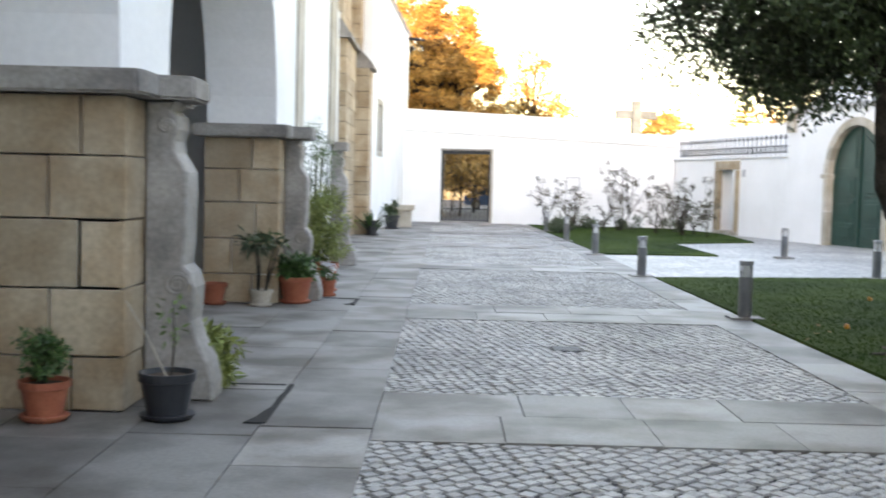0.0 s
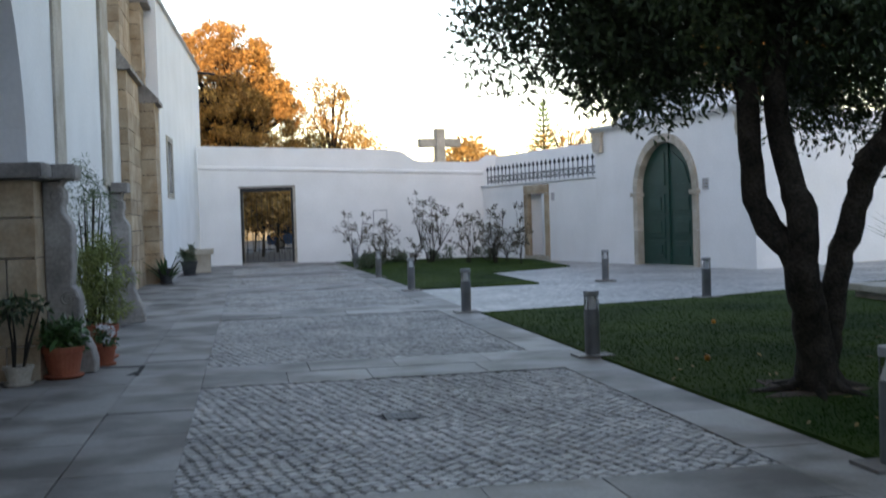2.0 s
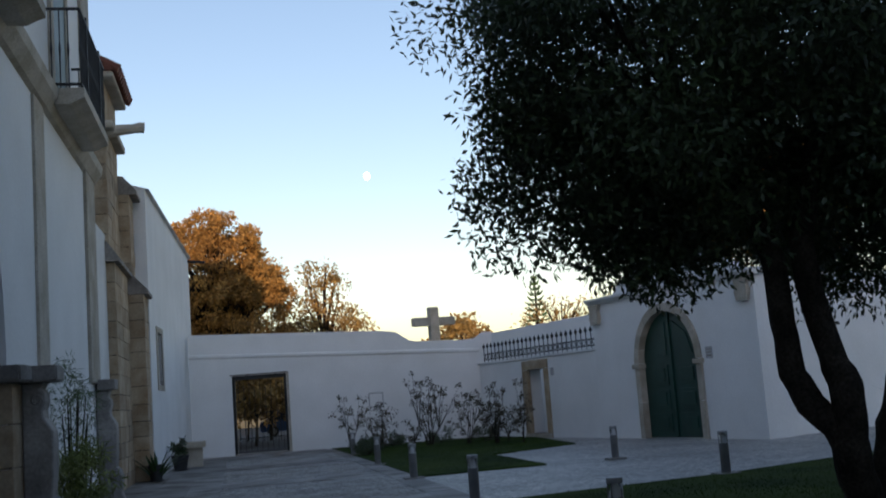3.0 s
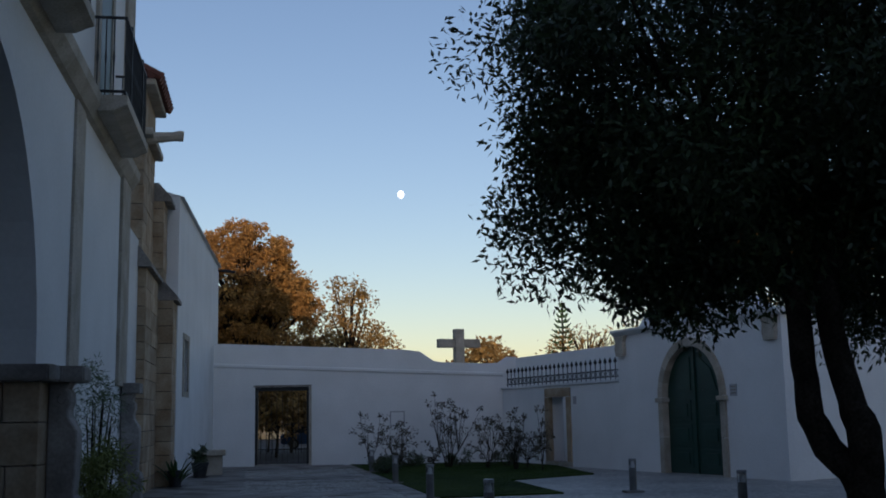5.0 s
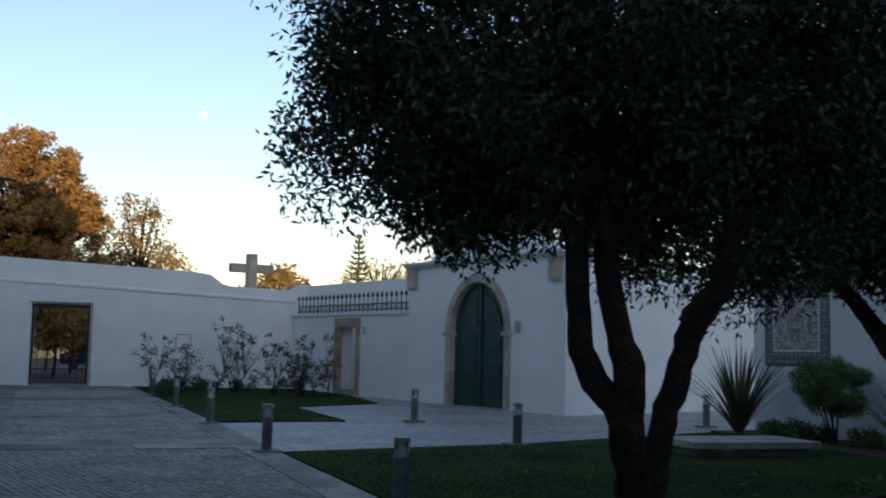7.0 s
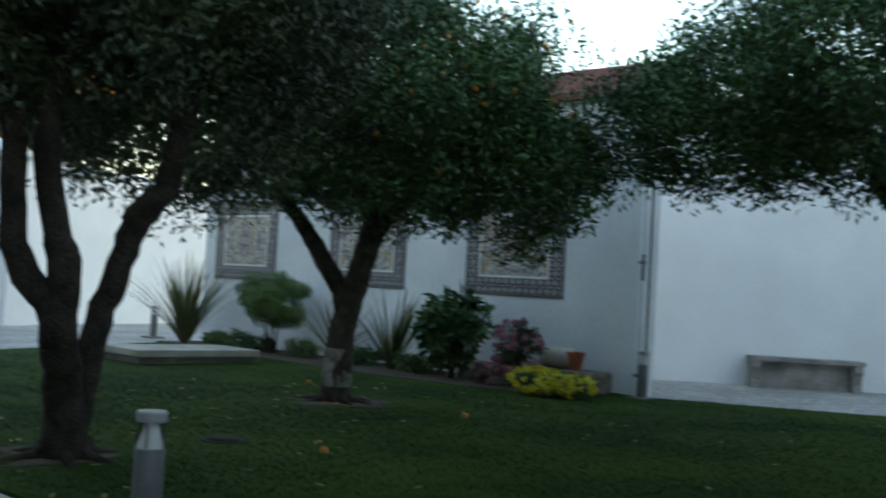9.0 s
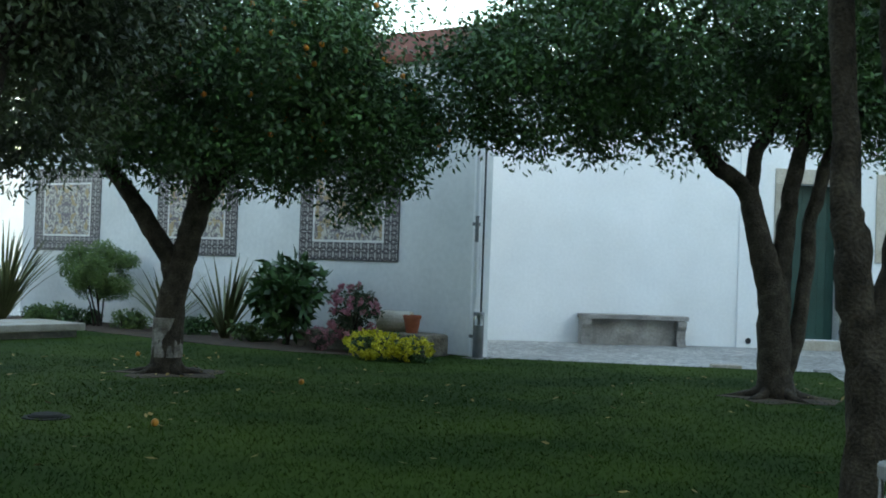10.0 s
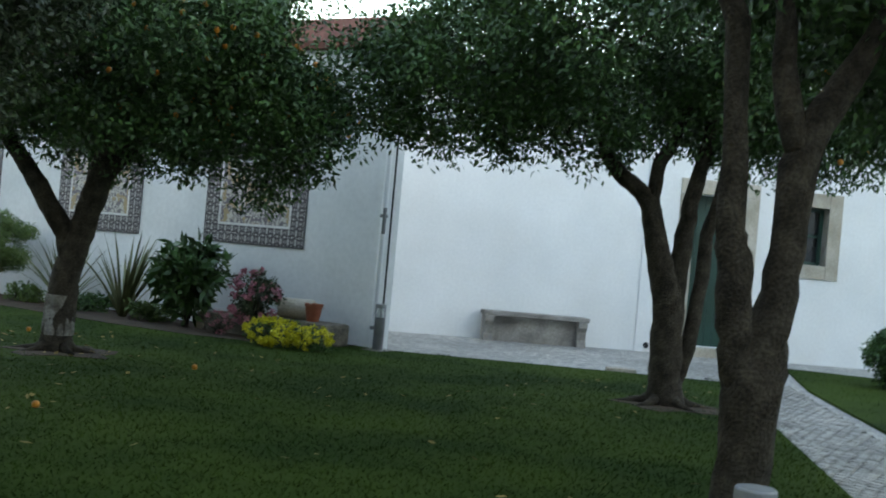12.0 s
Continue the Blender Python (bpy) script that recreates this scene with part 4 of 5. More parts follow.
def leaning(limb, dx, dy, full=1.3):
    """The limb carried sideways by (dx, dy), growing from its foot up to that height."""
    out = []
    for x, y, z, r in limb:
        f = min(max(z / full, 0.0), 1.0)
        f = f * f * (3 - 2 * f)
        out.append((x + dx * f, y + dy * f, z, r))
    return out


tree("broadleaf_tree", "dark evergreen tree with three curved trunks on the lawn", (4.6, 7.66), [
    leaning(along(*U1, (0.02, -0.05, 0.215), (0.0, 0.3, 0.165), (-0.04, 0.7, 0.135), (-0.09, 1.05, 0.135), (-0.07, 1.28, 0.118), (-0.07, 1.5, 0.12), (-0.14, 1.7, 0.10), (-0.24, 2.2, 0.092), (-0.26, 2.6, 0.09), (0.0, 3.6, 0.06), (0.1, 4.4, 0.03)), -0.25, -0.42),
    leaning(along(*U1, (-0.06, 0.9, 0.10), (-0.18, 1.18, 0.105), (-0.32, 1.36, 0.105), (-0.44, 1.6, 0.10), (-0.47, 2.0, 0.092), (-0.48, 2.45, 0.09), (-0.7, 3.2, 0.06), (-1.1, 3.9, 0.04)), -0.25, -0.42),
    leaning(along(*U1, (0.05, 0.22, 0.12), (0.14, 0.5, 0.112), (0.26, 0.85, 0.108), (0.38, 1.15, 0.105), (0.54, 1.5, 0.103), (0.66, 1.8, 0.112), (0.69, 1.86, 0.125), (0.88, 2.1, 0.10), (0.95, 2.5, 0.095), (1.05, 2.95, 0.08), (1.6, 3.7, 0.04)), -0.16, 0.22, 1.9),
], [((-0.3, 0.12, 4.8), (2.55, 2.55, 2.1), 172), ((-1.08, 0.45, 4.6), (1.5, 1.5, 1.35), 66), ((-1.62, 0.8, 3.4), (0.9, 0.9, 0.75), 36), ((1.9, 0.3, 4.9), (1.5, 1.5, 1.2), 26), ((-0.9, 0.7, 3.0), (1.1, 1.1, 0.6), 26), ((1.5, 1.2, 2.9), (1.3, 1.3, 0.8), 34), ((1.0, -0.6, 4.4), (1.3, 1.3, 1.1), 34), ((0.1, 0.1, 3.2), (1.9, 1.9, 0.6), 30), ((0.1, 0, 4.6), (1.7, 1.7, 1.2), 22), ((1.7, 0.6, 3.9), (1.3, 1.3, 1.0), 50)], 430, LEAF, 0.08, 0.03, 11, "lawn trees", trunk_label="dark branching trunk")

U2 = (0.553, -0.833)
tree("orange_tree", "round-headed orange tree bearing fruit, whitewash-marked trunk", (9.40, 9.95), [
    along(*U2, (0.0, -0.05, 0.21), (0.0, 0.25, 0.175), (0.02, 0.7, 0.165), (0.08, 1.1, 0.16), (0.16, 1.4, 0.15), (0.22, 1.65, 0.145), (0.3, 1.95, 0.15), (0.36, 2.3, 0.12), (0.5, 2.95, 0.08), (0.9, 3.6, 0.05)),
    along(*U2, (0.06, 1.0, 0.12), (-0.02, 1.35, 0.12), (-0.16, 1.6, 0.115), (-0.36, 1.88, 0.11), (-0.52, 2.1, 0.10), (-0.8, 2.5, 0.085), (-1.1, 3.05, 0.06), (-1.3, 3.5, 0.04)),
    along(*U2, (0.32, 2.0, 0.10), (0.7, 2.5, 0.08), (1.2, 3.1, 0.05)),
], [((0.3, -0.4, 3.8), (2.2, 2.2, 1.5), 160), ((1.2, -1.8, 2.95), (1.05, 1.05, 0.9), 50), ((0.2, -0.2, 3.7), (1.3, 1.3, 1.0), 50), ((-1.0, 1.5, 3.5), (1.3, 1.3, 1.1), 40), ((0.3, -0.4, 2.75), (1.7, 1.7, 0.45), 26)], 330, LEAF_OR, 0.085, 0.036, 12, "lawn trees", "orange tree", 160, trunk_label="grey trunk with worn whitewash", bark=BARK_OR)
wash = thing("whitewash_band", "worn whitewash band round an orange tree trunk", "paint band", pose(9.40, 9.95, 0))
part("band", lathe(nb(), [(0.184, 0.2), (0.178, 0.45), (0.174, 0.66)], 14), LIME_BARK, wash)

tree("orange_tree", "spreading orange tree with dark forked trunk", (13.03, 3.89), [
    along(*U2, (0.02, -0.05, 0.25), (-0.02, 0.25, 0.2), (-0.03, 0.7, 0.185), (-0.03, 1.1, 0.185), (-0.14, 1.5, 0.165), (-0.22, 1.75, 0.14), (-0.31, 2.05, 0.125), (-0.38, 2.34, 0.115), (-0.55, 2.5, 0.10), (-0.74, 2.63, 0.095), (-0.95, 2.88, 0.09), (-0.97, 3.2, 0.075), (-1.4, 3.8, 0.03)),
    along(*U2, (-0.02, 1.05, 0.15), (0.03, 1.6, 0.12), (0.07, 1.98, 0.105), (0.10, 2.28, 0.10), (0.15, 2.62, 0.095), (0.22, 2.96, 0.08), (0.3, 3.6, 0.05)),
    along(*U2, (-0.36, 2.25, 0.085), (-0.33, 2.5, 0.085), (-0.30, 2.8, 0.08), (-0.17, 3.02, 0.07), (0.0, 3.5, 0.04)),
    along(*U2, (0.1, 0.2, 0.09), (0.18, 0.5, 0.09), (0.24, 0.8, 0.09), (0.31, 1.5, 0.085), (0.33, 2.0, 0.08), (0.42, 2.38, 0.078), (0.5, 2.72, 0.075), (0.8, 3.3, 0.04)),
], [((-0.4, 0.6, 4.25), (2.4, 2.4, 1.45), 150), ((-1.45, 2.15, 3.62), (1.45, 1.45, 0.88), 70), ((0.9, -1.3, 4.0), (1.5, 1.5, 1.1), 90), ((0.2, -0.2, 4.4), (1.5, 1.5, 1.0), 60), ((0.5, -0.75, 3.25), (0.7, 0.7, 0.3), 10)], 330, LEAF_OR, 0.085, 0.036, 13, "lawn trees", "orange tree", 20, trunk_label="dark forked trunk", bark=BARK_OR)

tree("orange_tree", "near orange tree with lichen-marked forked trunk", (6.945, 1.465), [
    along(*U2, (0.02, -0.05, 0.19), (0.03, 0.2, 0.16), (0.05, 0.6, 0.155), (0.07, 0.95, 0.175), (0.11, 1.15, 0.15), (0.16, 1.35, 0.115), (0.2, 1.7, 0.105), (0.22, 2.2, 0.11), (0.36, 2.55, 0.10), (0.62, 3.0, 0.07), (0.9, 3.7, 0.04)),
    along(*U2, (0.02, 0.8, 0.12), (-0.03, 1.1, 0.125), (-0.085, 1.35, 0.105), (-0.11, 1.65, 0.105), (-0.15, 1.8, 0.085), (-0.18, 2.4, 0.075), (-0.21, 3.0, 0.07), (-0.5, 3.8, 0.04)),
    along(*U2, (0.24, 2.25, 0.09), (0.12, 2.6, 0.08), (0.05, 3.2, 0.05)),
], [((0.6, -0.9, 4.3), (2.1, 2.1, 1.2), 105), ((1.7, -1.0, 3.45), (1.3, 1.2, 0.9), 54), ((-0.2, 0.6, 4.6), (1.5, 1.5, 0.9), 50), ((0.9, 0.3, 4.4), (1.4, 1.4, 0.9), 34)], 330, LEAF_OR, 0.085, 0.036, 14, "lawn trees", "orange tree", 12, trunk_label="brown bark with pale lichen", foot=False, bark=BARK_OR)

for x, y, r in FEET:
    pr = random.Random(int(x * 7))
    poly = [(x + r * pr.uniform(0.5, 1.15) * math.cos(a * 0.393), y + r * pr.uniform(0.5, 1.15) * math.sin(a * 0.393)) for a in range(16)]
    tagged(obj("soil_patch", prism(nb(), poly, "z", -0.05, 0.0165), SOIL), "bare brown soil round a tree foot", "soil", "", "stuff")

# fallen oranges and the lawn's dark cover plate
for x, y in ((6.53, 6.87), (10.55, 11.8), (9.73, 8.13), (6.05, 13.05), (4.5, 9.67)):
    tagged(obj("fallen_orange", lathe(nb(), [(0.010, -0.031), (0.025, -0.022), (0.032, 0), (0.025, 0.022), (0.010, 0.031)], 10), ORANGE, at=pose(x, y, 0.04), smooth=True), "ripe orange lying on the grass", "orange", "fallen oranges")
cp = thing("cover_plate", "dark round cover plate sunk in the lawn", "cover", pose(6.2, 7.82, 0.0))
part("lid", lathe(nb(), [(0.15, 0.0), (0.15, 0.03), (0.12, 0.045)], 18), GAP, cp)
part("rim", lathe(nb(), [(0.2, -0.02), (0.2, 0.02), (0.155, 0.024)], 18), GAP, cp)

# ---------------------------------------------------------------- bollard lamps
first = None
SPOTS = [(3.59, 10.58), (3.64, 5.02), (3.43, 16.73), (3.43, 22.8), (7.86, 17.46), (7.97, 23.35), (3.44, 28.9), (3.46, 35.4), (14.44, 8.81), (4.87, 0.845), (14.3, 21.6)]
for x, y in SPOTS:
    if first is None:
        first = thing("bollard_lamp", "grey metal bollard lamp with clear band and flat cap", "bollard lamp", pose(x, y, 0), "bollard lamps")
        part("foot", cube(-0.2, 0.2, -0.16, 0.16, -0.05, 0.022, 0.006), GRANITE, first)
        part("post", lathe(nb(), [(0.078, 0.0), (0.08, 0.01), (0.08, 0.50), (0.076, 0.505)], 24), STEEL, first, smooth=False)
        lens = part("lens", lathe(nb(), [(0.068, 0.505), (0.030, 0.64), (0.028, 0.645)], 24), DIFFUSER, first, "pale conical reflector")
        gl = part("glass", lathe(nb(), [(0.078, 0.507), (0.078, 0.643)], 24), LAMPGLASS, first, "clear glass band")
        gl.visible_shadow = False
        part("cap", lathe(nb(), [(0.081, 0.645), (0.083, 0.65), (0.083, 0.695), (0.078, 0.703)], 24), STEEL_TOP, first, "flat metal cap")
        for k in range(4):
            a = k * math.pi / 2 + 0.7
            part("strut", lathe(nb(), [(0.006, 0.50), (0.006, 0.65)], 6, (0.07 * math.cos(a), 0.07 * math.sin(a), 0)), STEEL, first)
    else:
        copy_thing(first, pose(x, y, 0))

# ---------------------------------------------------------------- tile panels
tile_me = {}


def tile(par, kind, x, z, s, material):
    if kind not in tile_me:
        b = cube(-s / 2 + 0.0015, s / 2 - 0.0015, -0.012, 0.0, -s / 2 + 0.0015, s / 2 - 0.0015)
        o = part("tile", b, material, par, at=pose(x, 0, z))
        tile_me[kind] = o.data
    else:
        o = new("tile", tile_me[kind])
        o.parent = par
        o.matrix_basis = pose(x, 0, z)
    return o


for y_left, TILE_CENTRE in zip((20.25, 16.36, 12.66), TILE_CENTRES):
    tile_me.pop("centre", None)
    e = thing("tile_panel", "blue and ochre painted tile panel with scroll border", "tile panel", TW @ pose((20.7 - y_left) * 0.99, -0.003, 1.425), "painted tile panels")
    s = 2.1 / 14
    for i in range(14):
        for j in range(11):
            edge = i < 2 or i > 11 or j < 2 or j > 8
            tile(e, "border" if edge else "centre", (i + 0.5) * s, (j + 0.5) * s, s, TILE_BORDER if edge else TILE_CENTRE)
    fr = nb()
    a, b, c, d = 2 * s, 12 * s, 2 * s, 9 * s
    for q in ((a, b, c - 0.02, c + 0.02), (a, b, d - 0.02, d + 0.02), (a - 0.02, a + 0.02, c - 0.02, d + 0.02), (b - 0.02, b + 0.02, c - 0.02, d + 0.02)):
        box(fr, q[0], q[1], -0.016, -0.008, q[2], q[3])
    part("fillet", fr, TILE_LINE, e, "white tile fillet")
    fr = nb()
    h = 11 * s
    for q in ((-0.02, 2.12, -0.02, 0.0), (-0.02, 2.12, h, h + 0.02), (-0.02, 0.0, 0.0, h), (2.1, 2.12, 0.0, h)):
        box(fr, q[0], q[1], -0.016, 0.0, q[2], q[3])
    part("edging", fr, mat("dark tile edging", (0.04, 0.035, 0.04), (0.07, 0.06, 0.065), 4, 40, 0.3, 0.0), e)

# ---------------------------------------------------------------- plants in the bed below the panels


def strap_plant(name, label, category, x, y, h, n, material, seed, spread=0.5, width=0.05, arch=0.35):
    rng = random.Random(seed)
    e = thing(name, label, category, pose(x, y, 0))
    for i in range(n):
        a = rng.uniform(0, 6.283)
        L = h * rng.uniform(0.65, 1.1)
        lean = spread * rng.uniform(0.15, 1.0)
        b = nb()
        prev = None
        for k in range(6):
            f = k / 5
            r = lean * f + arch * lean * f * f
            zz = L * f - arch * L * 0.35 * f * f * lean / max(spread, 0.01)
            w = width * (1 - f) ** 0.6 * 0.5 + 0.002
            c = Vector((math.cos(a) * (0.04 + r), math.sin(a) * (0.04 + r), zz))
            s = Vector((-math.sin(a), math.cos(a), 0)) * w
            m = Vector((math.cos(a), math.sin(a), 0)) * (-w * 0.35)
            cur = [b.verts.new(c - s), b.verts.new(c + m), b.verts.new(c + s)]
            if prev:
                b.faces.new((prev[0], prev[1], cur[1], cur[0]))
                b.faces.new((prev[1], prev[2], cur[2], cur[1]))
            prev = cur
        part("leaf", b, material, e)
    return e


def bush(name, label, category, x, y, z, rad, clumps, per, material, length, width, seed, stems=5, petals=None):
    rng = np.random.default_rng(seed)
    pr = random.Random(seed)
    e = thing(name, label, category, pose(x, y, 0))
    p, s = crown_clumps(rng, (0, 0, z), rad, clumps, 0.3, (0.10 * max(rad) + 0.05, 0.2 * max(rad) + 0.08))
    st = nb()
    for k in range(stems):
        q = p[k % len(p)]
        tube(st, [(pr.uniform(-0.05, 0.05), pr.uniform(-0.05, 0.05), -0.03, 0.02), (q[0] * 0.5, q[1] * 0.5, max(q[2] * 0.55, 0.1), 0.015), (q[0], q[1], q[2], 0.006)], 6)
    part("stem_tangle", st, BARK, e)
    soup("leaves", leaves(rng, p, s, per, length, width), 0, material, e)
    if petals:
        m, n, ps = petals
        pk, sk = crown_clumps(rng, (0, 0, z + 0.02), [r * 1.08 for r in rad], n, 0.85, (0.03, 0.05))
        for i in range(n):
            soup("flower", leaves(rng, pk[i:i + 1], sk[i:i + 1], 26, ps, ps * 0.8, 0), 0, m, e)
    return e


strap_plant("flax_plant", "tall clump of pale green strap leaves", "plant", 13.7, 19.5, 1.9, 80, LEAF_FLAX, 21, 1.0, 0.08, 0.6)
bush("round_shrub", "round light-green clipped shrub on bare stems", "shrub", 13.95, 16.9, 1.05, (0.78, 0.78, 0.52), 60, 420, LEAF_LT, 0.06, 0.016, 22)
strap_plant("flax_plant", "clump of grey-green strap leaves", "plant", 14.1, 15.2, 1.25, 34, LEAF_FLAX, 23, 0.8, 0.06, 0.6)
strap_plant("flax_plant", "striped strap-leaved plant below the tile panel", "plant", 13.9, 13.55, 1.45, 38, LEAF_FLAX, 24, 0.75, 0.08, 0.5)
bush("broadleaf_shrub", "dark glossy broad-leaved shrub against the wall", "shrub", 13.75, 12.0, 0.85, (0.6, 0.6, 0.6), 44, 34, LEAF_OR, 0.24, 0.085, 25)
bush("flower_bush", "bush of fading pink blossom", "flower bush", 13.6, 10.55, 0.6, (0.36, 0.36, 0.42), 26, 90, LEAF, 0.07, 0.028, 26, 5, (PETAL_P, 75, 0.045))
bush("flower_bush", "low pink flowering plant", "flower bush", 13.4, 11.0, 0.2, (0.22, 0.22, 0.16), 10, 60, LEAF_ROSE, 0.05, 0.02, 27, 3, (PETAL_P, 18, 0.03))
bush("flower_bush", "low mound of bright yellow flowers", "flower bush", 12.95, 9.62, 0.2, (0.40, 0.42, 0.17), 22, 60, LEAF_OR, 0.05, 0.02, 28, 4, (PETAL_Y, 70, 0.045))
bush("flower_bush", "small mound of bright yellow flowers", "flower bush", 13.15, 9.07, 0.16, (0.28, 0.28, 0.15), 16, 60, LEAF_OR, 0.05, 0.02, 29, 4, (PETAL_Y, 44, 0.045))
for x, y, s in ((13.9, 18.2, 31), (14.0, 17.5, 32), (13.95, 16.2, 33), (14.1, 14.5, 34), (13.9, 12.9, 35), (14.2, 18.9, 36)):
    bush("low_plant", "low green bedding plants in the border", "plant", x, y, 0.14, (0.5, 0.35, 0.16), 14, 90, LEAF_LT if s % 2 else LEAF_OR, 0.09, 0.03, s, 3)
bed = tagged(obj("flower_bed", prism(nb(), BED, "z", -0.05, 0.018), SOIL), "narrow bed of dark soil under the wall", "flower bed", "", "structure")
blk = thing("stone_block", "old cut stone blocks lying in the bed", "stone block", pose(14.1, 9.75, 0))
part("block", cube(-0.35, 0.3, -0.45, 0.75, -0.03, 0.345, 0.06), OLDSTONE, blk)
part("block", cube(-0.3, 0.25, 0.78, 2.1, -0.03, 0.3, 0.06), OLDSTONE, blk)
drum = tagged(obj("column_drum", lathe(nb(), [(0.15, 0), (0.16, 0.03), (0.16, 0.5), (0.15, 0.53)], 20), TRIMSTONE, at=pose(14.02, 10.35, 0.5, 90, 0, 15)), "short pale column drum lying on stone", "column drum")


def flower_pot(x, y, r, h, material, label, z=0.0, saucer=True):
    e = thing("flower_pot", label, "flower pot", pose(x, y, z), "flower pots")
    part("pot", lathe(nb(), [(r * 0.7, 0.0), (r * 0.72, 0.01), (r * 0.97, h * 0.8), (r * 1.06, h * 0.82), (r * 1.08, h), (r * 0.98, h), (r * 0.9, h * 0.86)], 24), material, e)
    part("soil", lathe(nb(), [(r * 0.9, h * 0.8), (r * 0.86, h * 0.9)], 18), SOIL, e)
    if saucer:
        part("saucer", lathe(nb(), [(r * 0.8, -0.008), (r * 1.0, 0.02), (r * 1.02, 0.035)], 20), material, e)
    return e


flower_pot(14.0, 9.72, 0.13, 0.27, TERRA, "small terracotta pot on a stone block", 0.345, False)
slabt = thing("stone_slab", "large low pale stone slab on the lawn", "slab", pose(9.75, 14.95, 0, 0, 0, -3))
part("top", cube(0, 2.3, 0, 1.3, 0.12, 0.24, 0.02), TRIMSTONE, slabt)
part("base", cube(0.1, 2.2, 0.1, 1.2, -0.05, 0.118), GREYSTONE, slabt)
bush("dark_shrub", "dense dark green clipped shrub beside the path", "shrub", 19.75, 1.95, 0.6, (0.75, 0.75, 0.62), 70, 300, LEAF_OR, 0.08, 0.03, 37)

# ---------------------------------------------------------------- pots along the arcade
flower_pot(-2.55, 4.08, 0.15, 0.25, TERRA, "terracotta pot with a small round shrub")
bush("pot_plant", "small dark round shrub growing in a pot", "pot plant", -2.55, 4.08, 0.42, (0.13, 0.13, 0.15), 16, 70, LEAF_OR, 0.04, 0.02, 41, 3)
flower_pot(-1.81, 4.2, 0.17, 0.3, BLACKPOT, "black plastic pot with a bare seedling")
e = thing("pot_plant", "thin bare seedling tied to a cane", "pot plant", pose(-1.81, 4.2, 0.25))
part("cane", tube(nb(), [(0.0, 0, 0, 0.006), (-0.14, -0.02, 0.3, 0.005), (-0.26, -0.03, 0.5, 0.004)], 6), TRIMSTONE, e)
part("stem", tube(nb(), [(0.02, 0, 0, 0.008), (0.04, 0.01, 0.25, 0.006), (0.03, 0, 0.5, 0.003)], 6), BARK, e)
soup("leaves", leaves(np.random.default_rng(42), np.array([[0.04, 0, 0.3], [0.02, 0, 0.45]]), np.array([0.1, 0.1]), 16, 0.06, 0.025), 0, LEAF_LT, e)
bush("fern", "bright green trailing fern behind the scroll buttress", "plant", -1.76, 5.3, 0.3, (0.14, 0.2, 0.26), 16, 70, LEAF_BAM, 0.1, 0.025, 43, 3)
flower_pot(-2.88, 10.75, 0.16, 0.26, TERRA, "empty terracotta pot by the pier")
flower_pot(-2.28, 10.66, 0.14, 0.2, TRIMSTONE, "pale clay pot with a young shrub")
bush("pot_plant", "young shrub with a bare stem in a pale pot", "pot plant", -2.28, 10.66, 0.75, (0.24, 0.24, 0.12), 12, 14, LEAF, 0.13, 0.04, 44, 4)
flower_pot(-1.92, 11.1, 0.2, 0.33, TERRA, "large terracotta pot with leafy plant")
bush("pot_plant", "dark leafy plant in a terracotta pot", "pot plant", -1.92, 11.1, 0.48, (0.22, 0.22, 0.18), 16, 50, LEAF_OR, 0.1, 0.04, 45, 4)
flower_pot(-1.62, 12.0, 0.12, 0.22, TERRA, "small red pot with white flowers")
bush("pot_plant", "small white-flowered plant in a red pot", "pot plant", -1.62, 12.0, 0.32, (0.09, 0.09, 0.12), 8, 40, LEAF_OR, 0.05, 0.02, 46, 3, (DIFFUSER, 8, 0.03))
flower_pot(-1.75, 12.7, 0.2, 0.4, TERRA, "tall terracotta pot with feathery bamboo")
b = bush("bamboo_plant", "feathery yellow-green bamboo rising from a pot", "bamboo", -1.78, 12.9, 0.9, (0.36, 0.5, 0.55), 44, 80, LEAF_BAM, 0.13, 0.014, 47, 9)
b = bush("bamboo_plant", "thin high bamboo canes against the white wall", "bamboo", -1.95, 13.4, 1.85, (0.25, 0.5, 0.5), 22, 40, LEAF_BLUE, 0.1, 0.012, 48, 9)
flower_pot(-2.2, 29.85, 0.2, 0.42, BLACKPOT, "black pot with a small palm")
strap_plant("palm_plant", "small palm with arching fronds in a black pot", "palm", -2.2, 29.85, 0.95, 18, LEAF_OR, 49, 0.62, 0.12, 0.9)
flower_pot(-1.83, 34.7, 0.25, 0.45, BLACKPOT, "black pot with a dark cactus")
bush("pot_plant", "dark pointed plant in a black pot", "pot plant", -1.83, 34.7, 0.62, (0.22, 0.22, 0.3), 12, 40, LEAF, 0.14, 0.04, 50, 3)
blk = thing("low_bench", "small stone seat in the wall's corner", "bench", pose(-1.62, 36.4, 0))
part("seat", cube(-0.4, 0.5, -0.3, 0.4, 0.6, 0.78, 0.02), TRIMSTONE, blk)
part("support", cube(-0.3, 0.4, -0.2, 0.35, -0.03, 0.6, 0.02), TRIMSTONE, blk)

# ---------------------------------------------------------------- roses and shrubs by the north wall


